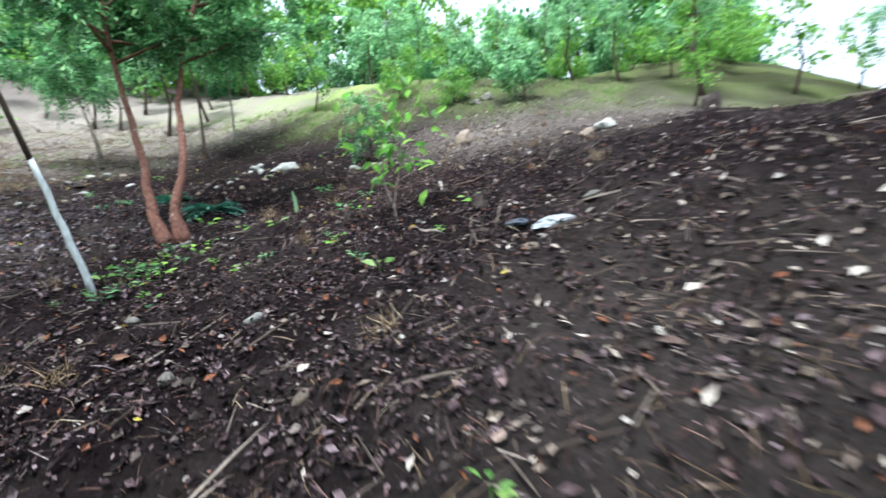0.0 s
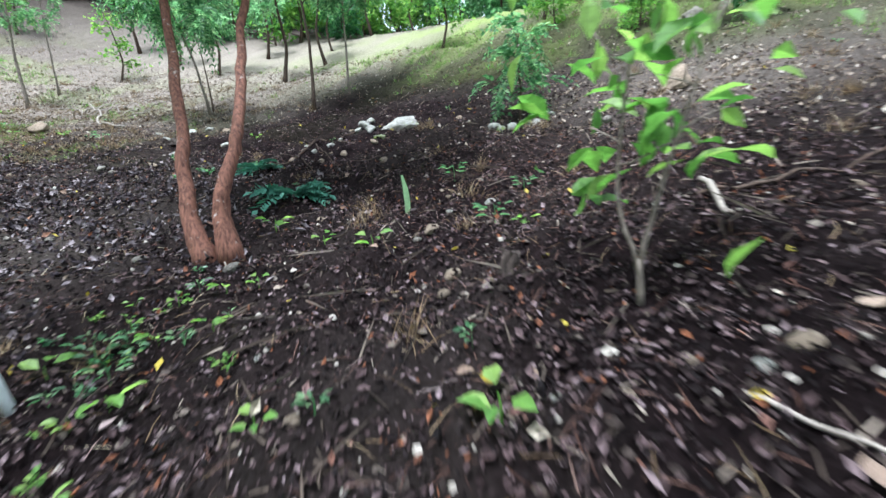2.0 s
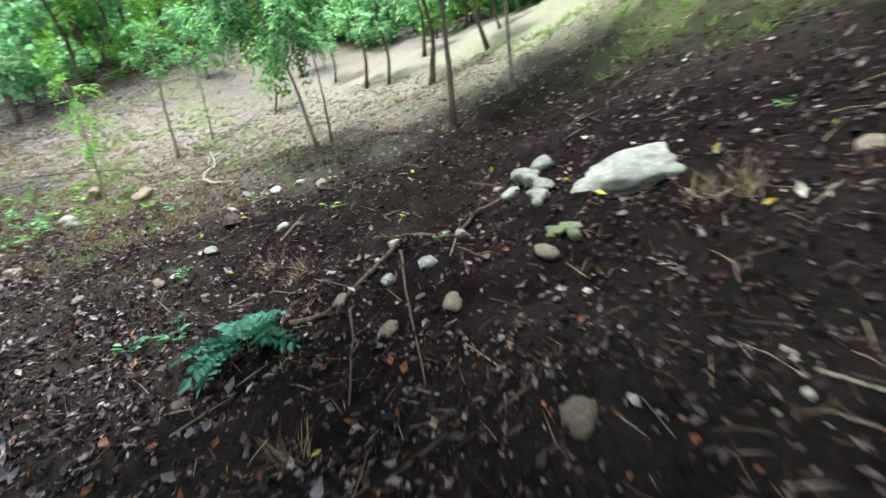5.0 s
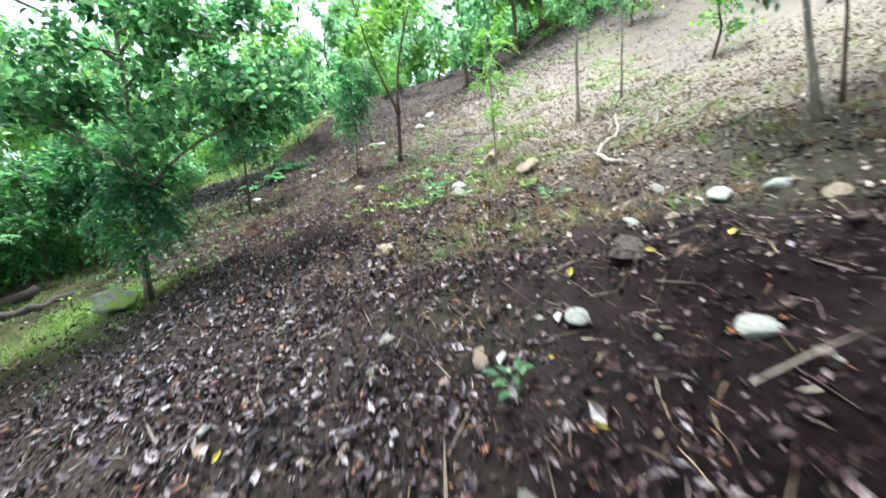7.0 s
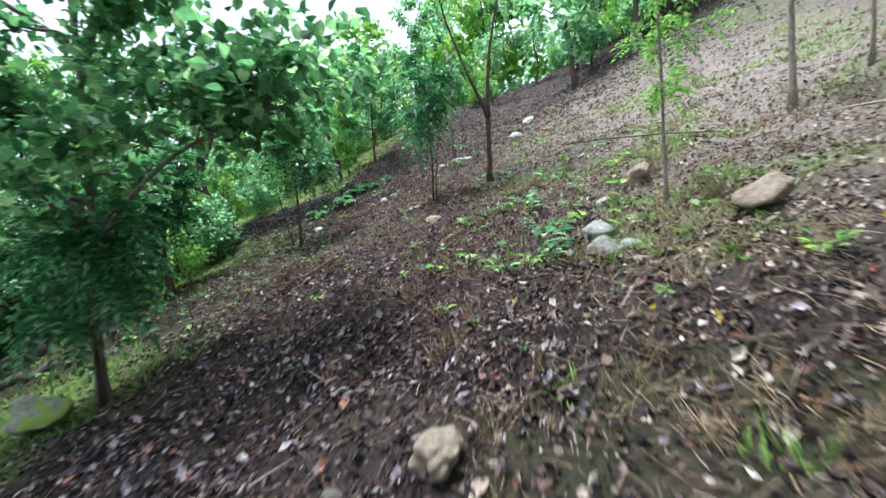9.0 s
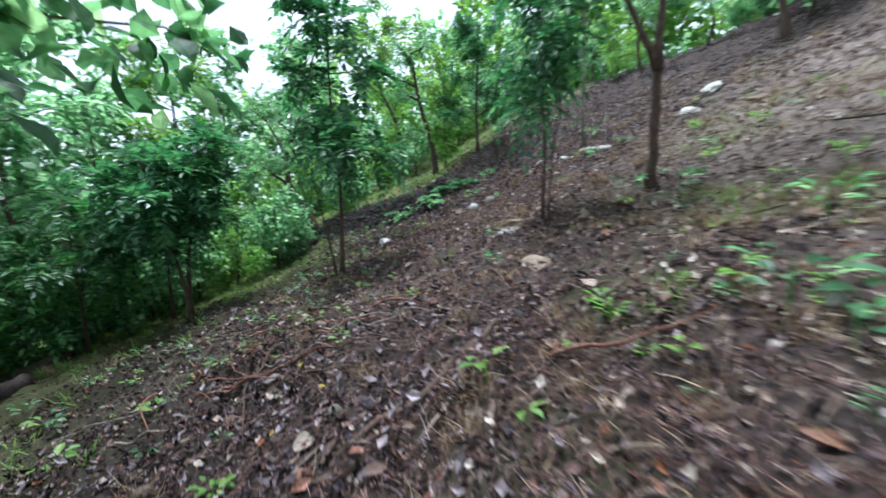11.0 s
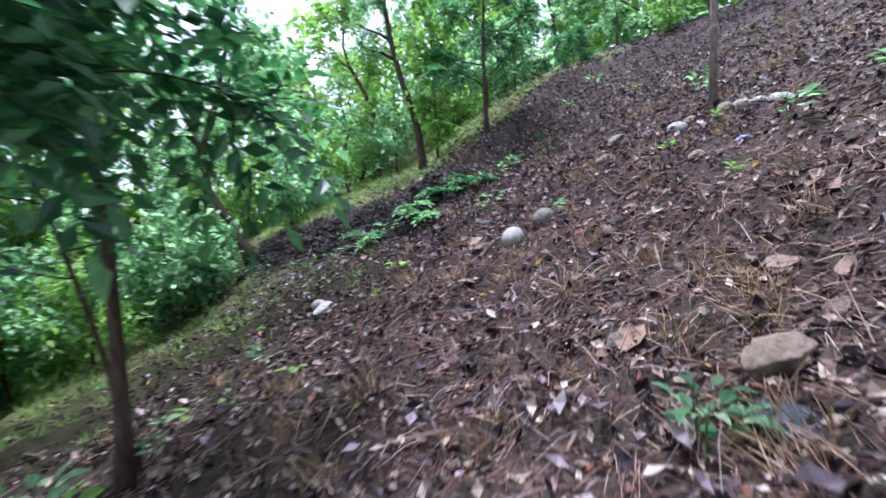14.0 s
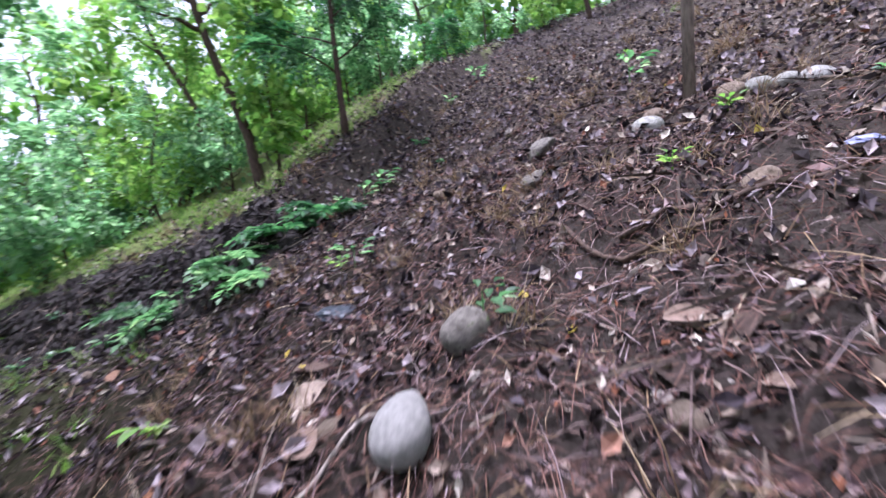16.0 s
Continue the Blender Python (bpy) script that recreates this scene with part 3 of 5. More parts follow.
tree("sapling", "sapling with dark feathered leaves under a broad crown", (-13.42, 4.38), [([(0, 0, 0), (0.02, 0.02, 1.0), (-0.05, 0.05, 2.2)], 0.032, 0.01)], 34, count=230, crown_from=0.42, reach=1.0, mat=LEAF_DEEP, leaf_len=0.46, hang=0.6, category="sapling", group="saplings on the slope")
sapling("small sapling on the dry slope", -14.5, 10.85, 2.6, 35, (-0.05, -0.1), 0.022, count=70, crown_from=0.4, reach=0.6, mat=LEAF_LIGHT, bark=BARK_GREY)
sapling("slim tree on the dry slope", -16.8, 13.3, 3.6, 36, (0, 0.05), 0.05, count=150, crown_from=0.6, reach=1.0, bark=BARK_GREY)
sapling("slim tree on the dry slope", -17.3, 14.6, 3.3, 37, (0, 0.05), 0.03, count=90, crown_from=0.6, reach=1.0, bark=BARK_GREY)
sapling("dark-leaved young tree above the bank", -26.9, 3.3, 4.2, 38, (-0.1, 0.0), 0.05, count=700, crown_from=0.2, reach=1.5, limbs=14, leaf_len=0.36, mat=LEAF_DEEP)
tree("leaning_tree", "leaning bare brown trunk rising from the bank", (-27.5, 1.4), [
    ([(0, 0, 0), (0.05, -0.1, 1.2), (0.25, -0.4, 2.4), (0.5, -0.6, 4.5)], 0.10, 0.05)], 39, count=260, crown_from=0.7, reach=1.6, limbs=7)
tree("creeper_sapling", "sapling hung with bright yellow-green leaves", (-27.3, 1.9), [([(0, 0, 0), (0.02, 0, 1.4), (0.05, 0.05, 3.4)], 0.03, 0.01)], 40, "heart", LEAF_LIGHT, BARK, 420, 0.15, 0.8, 0.19, 14, 0.6, category="sapling")
tree("leaning_tree", "dark forked tree leaning out over the bank", (-25.35, -2.5), [
    ([(0.00, 0.00, 0.00), (0.01, -0.49, 0.94), (0.09, -1.15, 1.76), (-0.01, -1.39, 2.90), (-0.24, -0.97, 3.75), (-0.32, -0.72, 4.58), (-0.55, -0.28, 6.06), (-0.79, 0.17, 7.68)], 0.12, 0.04),
    ([(0.09, -1.15, 1.76), (0.30, -1.32, 2.04), (0.53, -1.44, 2.18), (0.78, -1.76, 2.54)], 0.06, 0.02),
    ([(-0.01, -1.39, 2.90), (-0.10, -1.75, 3.55), (-0.14, -2.25, 4.16), (-0.17, -2.91, 4.98)], 0.055, 0.02)], 41, count=420, crown_from=0.55, reach=1.9, limbs=7, leaf_len=0.36)
tree("broadleaf_sapling", "young shrub with large bright green leaves", (-0.55, 5.44), [
    ([(0, 0, 0), (-0.01, 0, 0.22)], 0.018, 0.014),
    ([(-0.01, 0, 0.2), (-0.12, 0.03, 0.5), (-0.05, 0.0, 1.2)], 0.012, 0.006),
    ([(-0.01, 0, 0.2), (0.1, 0.03, 0.6), (0.38, 0.08, 1.5)], 0.012, 0.006)], 42, "broad", LEAF_LIGHT, BARK_GREY, 50, 0.6, 0.4, 0.23, 5, 0.1, category="shrub", flare=1.1)
pole = tagged(new("planting_stake"), "bare grey pole standing in a ring of stones", "pole")
pole.location = (-24.0, 7.1, ground(-24.0, 7.1))
v, f = tube([(0, 0, -0.1), (0.01, 0, 1.2), (-0.02, 0.02, 2.6), (0, 0.03, 3.6)], [0.045, 0.042, 0.036, 0.03], 10, 0.05, np.random.default_rng(8))
part("trunk", smooth_shade(np_mesh("trunk", v, f, BARK_GREY)), pole)


sapling("dark-leaved sapling over weeds", -17.4, -1.0, 2.9, 47, (0.2, 0.1), 0.03, count=200, crown_from=0.25, reach=1.3, leaf_len=0.6, mat=LEAF_MID)
sapling("dark-leaved sapling over weeds", -16.9, -2.2, 2.4, 48, (0.1, -0.2), 0.025, count=160, crown_from=0.25, reach=1.2, leaf_len=0.55)


# ---- background woodland ----
def stock(kind, seed, h, mat, leaf, leaf_len, count, reach, limbs, frm):
    s = np.random.default_rng(seed)
    pts = [(0, 0, 0)] + [(s.normal(0, 0.05 * h), s.normal(0, 0.05 * h), h * k) for k in (0.3, 0.6, 1.0)]
    return tree(kind, "woodland tree with a loose green crown" if kind == "woodland_tree" else "leafy green undergrowth bush", (-34 - seed % 7, -22 - seed % 5), [(pts, 0.019 * h ** 0.85, 0.015)], seed, leaf, mat, BARK, count, frm, reach, leaf_len, limbs, 0.4, simple=True, category="tree" if kind == "woodland_tree" else "bush", group="woodland trees" if kind == "woodland_tree" else "undergrowth bushes")


TREES = [stock("woodland_tree", 61, 8.5, LEAF_HAZY, "heart", 0.28, 760, 2.8, 11, 0.36),
         stock("woodland_tree", 62, 6.0, LEAF_HAZY, "pinnate", 0.6, 330, 2.3, 10, 0.22),
         stock("woodland_tree", 63, 9.0, LEAF_LIGHT, "pinnate", 0.7, 380, 2.9, 11, 0.4),
         stock("woodland_tree", 64, 5.0, LEAF_LIGHT, "heart", 0.22, 650, 2.0, 10, 0.18)]
FAR = [stock("woodland_tree", 91, 9.0, LEAF_LIGHT, "heart", 0.5, 320, 3.0, 7, 0.2),
       stock("woodland_tree", 92, 7.5, LEAF_HAZY, "heart", 0.45, 300, 2.7, 7, 0.15)]
YOUNG = [stock("woodland_tree", 81, 3.4, LEAF_HAZY, "pinnate", 0.36, 120, 1.1, 7, 0.4),
         stock("woodland_tree", 82, 2.6, LEAF_LIGHT, "heart", 0.15, 150, 0.8, 7, 0.3),
         stock("woodland_tree", 83, 4.0, LEAF_HAZY, "pinnate", 0.4, 150, 1.3, 7, 0.5)]
BUSHES = [stock("undergrowth_bush", 71, 1.8, LEAF_HAZY, "heart", 0.16, 420, 1.1, 8, 0.05),
          stock("undergrowth_bush", 72, 1.4, LEAF_DEEP, "pinnate", 0.34, 230, 0.9, 8, 0.05),
          stock("undergrowth_bush", 73, 2.3, LEAF_LIGHT, "broad", 0.2, 420, 1.2, 8, 0.05)]


def plant(proto, x, y, scale, turn):
    ob = copy_thing(proto, pose(x, y, ground(x, y) - 0.08, 0, 0, turn))
    ob.scale = (scale, scale, scale)
    return ob


def woodland():
    rng = np.random.default_rng(77)
    spots = []

    def fill(n, cx, cy, rx, ry, protos, s0, s1, gap):
        made, tries = 0, 0
        while made < n and tries < n * 60:
            tries += 1
            x, y = cx + rng.uniform(-rx, rx), cy + rng.uniform(-ry, ry)
            if off_route(np.array([x]), np.array([y]))[0] < 6.5 or any((x - a) ** 2 + (y - b) ** 2 < gap * gap for a, b in spots):
                continue
            spots.append((x, y))
            plant(protos[rng.integers(len(protos))], x, y, rng.uniform(s0, s1), rng.uniform(0, 360))
            made += 1

    # the valley below the walk
    fill(14, -20, -13, 15, 4.5, TREES, 1.1, 1.6, 3.0)
    fill(20, -20, -6.5, 13, 3.0, [BUSHES[0], BUSHES[2], TREES[3]] + YOUNG, 0.8, 1.2, 1.6)
    fill(11, -34, -4, 5, 7, YOUNG + [TREES[3], TREES[0]] + BUSHES, 0.8, 1.2, 1.8)
    fill(14, -35, 8, 5, 6, YOUNG + BUSHES, 0.8, 1.2, 1.7)
    fill(6, -13, -1.5, 4, 2.5, [YOUNG[0], BUSHES[0], BUSHES[2]], 0.7, 1.0, 1.4)
    fill(16, -29.5, -3, 4, 5, [BUSHES[0], BUSHES[2]], 0.7, 1.1, 1.0)
    fill(22, -50, -6, 8, 15, FAR, 1.2, 1.7, 2.8)
    fill(24, 15, 26, 8, 5, FAR + BUSHES, 0.8, 1.2, 1.6)
    fill(24, -23, -6.5, 6, 2.6, [BUSHES[0], BUSHES[2]], 0.9, 1.4, 1.0)
    fill(16, -21, -3.6, 3.6, 1.8, [BUSHES[0], BUSHES[2]], 0.8, 1.25, 0.9)
    # the far edge of the open slope
    fill(40, -36, 19, 9, 8, TREES + FAR + BUSHES, 0.8, 1.3, 1.9)
    fill(34, -10, 29, 17, 5, TREES + BUSHES, 0.6, 1.1, 1.6)
    fill(9, -7, 20, 8, 3.5, YOUNG, 0.8, 1.2, 2.0)
    fill(4, -20, 18, 4, 2, YOUNG, 0.8, 1.1, 2.0)
    fill(16, 10, 17, 5, 7, YOUNG + BUSHES, 0.7, 1.2, 1.5)
    fill(16, 5, 20, 6, 6, YOUNG + BUSHES, 0.6, 1.0, 1.4)
    fill(40, 0, 36, 28, 4, FAR + BUSHES, 0.9, 1.4, 1.7)
    fill(34, -20, 46, 55, 7, FAR, 1.2, 1.8, 2.6)
    fill(20, -46, 12, 6, 22, YOUNG + BUSHES + [TREES[3]], 0.9, 1.4, 2.0)
    fill(26, -65, 8, 12, 40, FAR, 1.2, 1.8, 3.5)
    fill(46, -8, 27.5, 24, 4, BUSHES, 1.1, 1.9, 1.1)
    # eleven unseen trees behind the start, added to shade the first stretch
    fill(11, 2, -8.5, 7, 2.2, TREES, 1.2, 1.5, 2.0)
    fill(18, -25, -38, 45, 12, FAR, 1.2, 1.7, 4.0)
    fill(10, 6, -12, 8, 4, FAR, 0.8, 1.2, 3.0)


woodland()
for i, (x, y, s) in enumerate(((-29.0, -6.5, 1.0), (-31.5, -3.6, 0.95), (-27.0, -9.2, 1.15), (-34.0, -0.6, 0.9), (-24.3, -8.2, 1.1), (-37.0, 3.0, 0.9), (-15.6, -4.2, 1.15), (-17.8, -5.8, 1.2), (-20.8, -6.8, 1.2), (-13.4, -3.0, 0.95), (-15.4, -2.0, 1.0), (-17.1, -3.7, 1.15))):
    plant(TREES[(0, 2, 0, 1, 2, 0, 1, 0, 1, 3, 3, 1)[i]], x, y, s, 57 * i)
for proto, (x, y) in zip(TREES + FAR + YOUNG + BUSHES, ((-31, -13), (-14.5, -6.5), (-17, -11.5), (-36.5, 0.5), (-44, -10), (-42, 20), (-13, 18.5), (-4.5, 17.5), (-9.5, 19), (-20.2, -5.8), (-29.3, -3.5), (-31.2, 0.6))):
    proto.location = (x, y, ground(x, y) - 0.05)


# ---- stones ----
def stone_mesh(seed, mat, flat=0.6, rough=0.22, detail=3):
    bm = bmesh.new()
    bmesh.ops.create_icosphere(bm, subdivisions=detail, radius=0.5)
    rng = np.random.default_rng(seed)
    off = Vector(rng.uniform(-40, 40, 3))
    cuts = [(Vector(rng.normal(0, 1, 3)).normalized(), rng.uniform(0.30, 0.43)) for _ in range(9)] if rough > 0.15 else []
    for q in bm.verts:
        for way, d in cuts:
            over = q.co.dot(way) - d
            if over > 0:
                q.co -= way * over * 0.92
        n1 = noise.noise(q.co * 1.9 + off) * rough * 1.6 + noise.noise(q.co * 5.5 + off) * rough * 0.5
        q.co *= 1 + n1
        q.co.z *= flat
    me = bpy.data.meshes.new("stone")
    bm.to_mesh(me)
    bm.free()
    me.materials.append(mat)
    return smooth_shade(me)


def stone(name, label, x, y, sx, sy, sz, seed, mat, turn=0.0, lift=0.25, rough=0.22, category="stone", group="", flat=1.0, tilt=None):
    ob = tagged(new(name, stone_mesh(seed, mat, flat, rough, 4 if max(sx, sy) > 0.3 else 3)), label, category, group)
    nrm = Vector(slope_normal(np.array([[x, y, 0.0]]))[0])
    q = nrm.to_track_quat('Z', 'Y').to_matrix().to_4x4()
    ob.matrix_world = Matrix.Translation((x, y, ground(x, y) + sz * lift)) @ q @ pose(0, 0, 0, 0, 0, turn) @ Matrix.Diagonal((sx, sy, sz, 1))
    return ob


stone("flat_rock", "large flat white limestone rock on dark soil", -3.98, 11.66, 0.80, 0.46, 0.25, 118, STONE_WHITE, 12, 0.35, 0.3, "rock")
for i, (dx, dy, s) in enumerate(((0, 0, 0.3), (0.2, -0.12, 0.24), (-0.1, -0.25, 0.2), (0.28, -0.38, 0.22), (0.1, 0.2, 0.22))):
    stone("lichen_rock", "lumpy white limestone with green moss", -4.75 + dx * 0.8, 11.6 + dy * 0.8, s * 0.8, s * 0.68, s * 0.6, 110 + i, STONE_WHITE, 40 * i, 0.3, 0.55, "rock", "mossy rock pile")
for i, (dx, dy, s) in enumerate(((0, 0, 0.24), (0.12, 0.08, 0.2), (0.2, -0.05, 0.16))):
    stone("mossy_stone", "green mossy stone on dark soil", -4.2 + dx * 0.7, 10.85 + dy * 0.7, s * 0.68, s * 0.56, s * 0.45, 120 + i, STONE_MOSS, 50 * i, 0.3, 0.5, "stone", "mossy rock pile")
for i in range(7):
    a = -2.6 + i * 0.42
    stone("ring_stone", "rounded stone with green moss round a sapling" if i % 2 else "pale rounded stone round a sapling", -1.57 + 0.48 * math.cos(a), 10.88 + 0.3 * math.sin(a), 0.22, 0.16, 0.15, 130 + i, STONE_MOSS if i % 2 else STONE_WHITE, 70 * i, 0.3, 0.12, "stone", "ring of stones round a sapling")
egg = stone("egg_stone", "smooth white egg-shaped stone on the litter", -21.6, 5.3, 0.18, 0.27, 0.18, 151, STONE_EGG, -15, 0.3, 0.04, group="pair of rounded stones")
for q in egg.data.vertices:
    taper = 1 - 0.55 * q.co.y
    q.co.x, q.co.z = q.co.x * taper, q.co.z * taper
stone("round_stone", "rounded grey stone with moss beside a white one", -22.1, 5.46, 0.24, 0.19, 0.18, 152, STONE, 70, 0.3, 0.08, group="pair of rounded stones")
for i, (x, y, s, m) in enumerate(((-23.75, 6.72, 0.3, STONE_WHITE), (-24.1, 6.88, 0.27, STONE_TAN), (-23.85, 7.05, 0.18, STONE_TAN), (-23.5, 7.15, 0.24, STONE_TAN), (-23.45, 7.29, 0.24, STONE_WHITE), (-23.42, 7.43, 0.24, STONE_WHITE), (-23.42, 7.58, 0.28, STONE_EGG), (-23.6, 7.68, 0.3, STONE_EGG))):
    stone("ring_stone", "rounded pale stone in a ring round a stake", x, y, s * 0.8, s * 0.62, s * 0.55, 160 + i, m, 50 * i, 0.3, 0.12, "stone", "ring of stones round a stake")
stone("flat_stone", "pale flat stone lying on rusty litter", -17.9, 7.52, 0.5, 0.33, 0.15, 171, STONE_TAN, 10, 0.3, 0.3)
for i, (dx, dy, s) in enumerate(((0, 0, 0.2), (0.1, 0.12, 0.15), (-0.12, 0.08, 0.17), (0.08, -0.11, 0.15), (-0.09, -0.1, 0.13), (0.19, 0.02, 0.13), (-0.2, 0.0, 0.12), (0.0, 0.2, 0.12), (-0.02, -0.19, 0.11), (0.2, 0.14, 0.1))):
    stone("white_chunk", "broken chunk of white limestone", -18.86 + dx * 0.9, 6.87 + dy * 0.9, s * 0.85, s * 0.7, s * 0.5, 180 + i, STONE_WHITE, 60 * i, 0.35, 0.4, "stone", "heap of white limestone chunks")
for i, (x, y, s) in enumerate(((-19.62, 6.74, 0.32), (-19.86, 6.98, 0.13))):
    stone("tan_rock", "angular tan stone on the litter", x, y, s, s * 0.7, s * 0.34, 190 + i, STONE_TAN, 80 * i, 0.4, 0.4)
stone("angular_stone", "pale angular stone with a dark underside", -11.27, 8.92, 0.36, 0.24, 0.2, 201, STONE_TAN, 20, 0.45, 0.3)
stone("lichen_boulder", "grey boulder blotched with green moss", -12.98, 4.05, 0.7, 0.45, 0.4, 202, STONE_MOSS, 0, 0.3, 0.3, "rock")
stone("pale_rock", "large pale weathered stone", -14.0, 10.05, 0.36, 0.26, 0.22, 203, STONE_WHITE, 0, 0.3, 0.2)
stone("pale_rock", "large pale weathered stone", -16.0, 10.95, 0.42, 0.35, 0.3, 204, STONE_TAN, 30, 0.3, 0.3)

SMALL = [stone_mesh(300 + i, m, 0.65, 0.28, 2) for i, m in enumerate((STONE, STONE_TAN, STONE_TAN, STONE, STONE_TAN, STONE_WHITE))]


def loose_stones():
    rng = np.random.default_rng(301)
    P = scatter(rng, 230, 3.2)
    N = slope_normal(P)
    for p, nrm in zip(P, N):
        s = 0.05 + 0.10 * rng.random() ** 2.2
        ob = tagged(new("loose_stone", SMALL[rng.integers(6)]), "small pale stone lying on the soil", "stone", "loose stones on the slope")
        q = Vector(nrm).to_track_quat('Z', 'Y').to_matrix().to_4x4()
        ob.matrix_world = Matrix.Translation(p + np.array([0, 0, s * 0.2])) @ q @ pose(0, 0, 0, 0, 0, rng.uniform(0, 360)) @ Matrix.Diagonal((s * rng.uniform(0.9, 1.5), s, s * rng.uniform(0.7, 1.1), 1))


loose_stones()


# ---- litter, pebbles, straw, twigs, grass ----
def stuff(name, label, v, f, mat):
    return tagged(new(name, np_mesh(name, v, f, mat)), label, name.replace("_", " "), kind="stuff")


CURL = np.array([(0.08, 0, 0.05), (-0.5, 0.38, 0.22), (0, 0.52, -0.04), (0.46, 0.5, 0.2), (-0.06, 1.0, 0.22)])
CURL_F = np.array([(0, 2, 1), (0, 3, 2), (1, 2, 4), (2, 3, 4)])


def litter(name, label, n, reach, mat, lo, hi, seed, weight=None, lift=0.012, shape=None, faces=None, box=(-30, 7, -6, 19)):
    rng = np.random.default_rng(seed)
    P = scatter(rng, n, reach, weight, box)
    P[:, 2] += rng.uniform(0.0, lift * 2, len(P)) + 0.012
    N = slope_normal(P) + rng.normal(0, 0.42, P.shape)
    D = rng.normal(0, 1, P.shape)
    D[:, 2] *= 0.1
    L = rng.uniform(lo, hi, len(P)) * rng.uniform(0.7, 1.2, len(P))
    v, f = leaves(P, np.cross(D, N), N, L, L * rng.uniform(0.4, 0.75, len(P)), CURL if shape is None else shape, CURL_F if faces is None else faces)
    stuff(name, label, v, f, mat)


def patchy(x, y):
    """Drifts of leaves with bare soil between them."""
    a = np.sin(2.3 * x + 1.1 * y + 0.4) * np.sin(2.9 * y - 0.9 * x + 1.7) + 0.6 * np.sin(5.1 * x - 3.2 * y) * np.sin(4.3 * y + 3.7 * x + 0.9)
    return 0.42 + 0.58 * smooth(-0.55, 0.45, a)


def bare(x, y):
    """Leafy soil; thin on the trodden, raked earth above the red-barked tree."""
    return (1.0 - 0.95 * np.clip(dry_and_lit(x, y) * 1.2, 0, 1)) * (1 - 0.75 * blob(x, y, -5.4, 11.4, 3.0, 2.2)) * (1 - 0.6 * blob(x, y, -8.6, 10.9, 2.2, 1.5)) * (1 - 0.5 * blob(x, y, 1.0, 2.0, 2.2, 3.0)) * (1 - 0.6 * blob(x, y, -2.6, 6.2, 1.3, 1.2)) * (1 - 0.45 * blob(x, y, -20.5, 5.8, 4.0, 2.5)) * patchy(x, y)


litter("leaf_litter", "brown and grey dead leaves covering the soil", 110000, 4.6, LITTER, 0.024, 0.072, 401, bare)
litter("leaf_crumbs", "crumbled bits of dead leaf on the soil", 120000, 2.8, LITTER, 0.012, 0.035, 404, bare, shape=SLIM, faces=SLIM_F)
litter("pale_leaf_litter", "bleached dead leaves on the open slope", 55000, 8.0, LITTER_PALE, 0.03, 0.09, 402, lambda x, y: 0.003 + dry_and_lit(x, y))
litter("weathered_leaf_litter", "pale grey-brown weathered leaves drifted on the slope", 34000, 5.5, LITTER_MAUVE, 0.03, 0.11, 405, lambda x, y: weathered(x, y) * patchy(x, y), lift=0.022)
litter("distant_leaf_litter", "brown and grey dead leaves on the far slope", 30000, 11.0, LITTER_MAUVE, 0.045, 0.11, 406, lambda x, y: smooth(-21.5, -24.5, x) * np.clip(1 - 1.3 * greenness(x, y), 0, 1), box=(-40, -20, -4, 20))
litter("yellow_leaves", "fallen yellow leaves on dark soil", 140, 3.5, YELLOW, 0.05, 0.09, 403)

OCTA = np.array([(1, 0, 0), (0.35, 0.9, 0.1), (-0.7, 0.6, 0), (-0.9, -0.45, 0.05), (0.2, -1, 0), (0.1, 0.05, 0.75), (0, 0, -0.5)]) * 0.5
OCTA_F = np.array([(0, 1, 5), (1, 2, 5), (2, 3, 5), (3, 4, 5), (4, 0, 5), (1, 0, 6), (2, 1, 6), (3, 2, 6), (4, 3, 6), (0, 4, 6)])


def pebbles():
    rng = np.random.default_rng(411)
    P = scatter(rng, 24000, 5.0, bare)
    P[:, 2] += 0.008
    D = rng.normal(0, 1, P.shape)
    s = 0.014 + 0.05 * rng.random(len(P)) ** 3
    v, f = leaves(P, D * np.array([1, 1, 0.15]), slope_normal(P), s * 1.3, s, OCTA, OCTA_F[:5])
    stuff("pebbles", "small pale pebbles and clods of earth", v, f, PEBBLE)


pebbles()


def strands(name, label, n, reach, mat, lo, hi, width, seed, weight=None, rise=0.2, tuft=0):
    rng = np.random.default_rng(seed)
    if tuft:
        C = scatter(rng, n // tuft, reach, weight)
        P = np.repeat(C, tuft, 0) + rng.normal(0, 0.055, (len(C) * tuft, 3)) * np.array([1, 1, 0])
        P[:, 2] = height(P[:, 0], P[:, 1]) - 0.01
    else:
        P = scatter(rng, n, reach, weight)
        P[:, 2] += rng.uniform(0.01, 0.04, len(P))
    N = slope_normal(P)
    D = rng.normal(0, 1, P.shape)
    D -= N * (D * N).sum(1)[:, None]
    D /= np.linalg.norm(D, axis=1)[:, None]
    D = D + N * (rng.uniform(0, 2 * rise, len(P)) if not tuft else rng.uniform(0.5, 2.5, len(P)))[:, None]
    L = rng.uniform(lo, hi, len(P))
    bend = np.array([(-0.5, 0, 0), (0.5, 0, 0), (-0.4, 0.5, 0.03), (0.4, 0.5, 0.03), (0, 1, -0.12)])
    v, f = leaves(P, D, N + rng.normal(0, 0.5, P.shape), L, width, bend, np.array([(0, 1, 3), (0, 3, 2), (2, 3, 4)]))
    stuff(name, label, v, f, mat)


def strawy(x, y):
    return dry_and_lit(x, y) + 0.5 * blob(x, y, -11.8, 11.0, 2.2, 1.4) + 0.4 * blob(x, y, -14.2, 10.6, 3.0, 1.6)


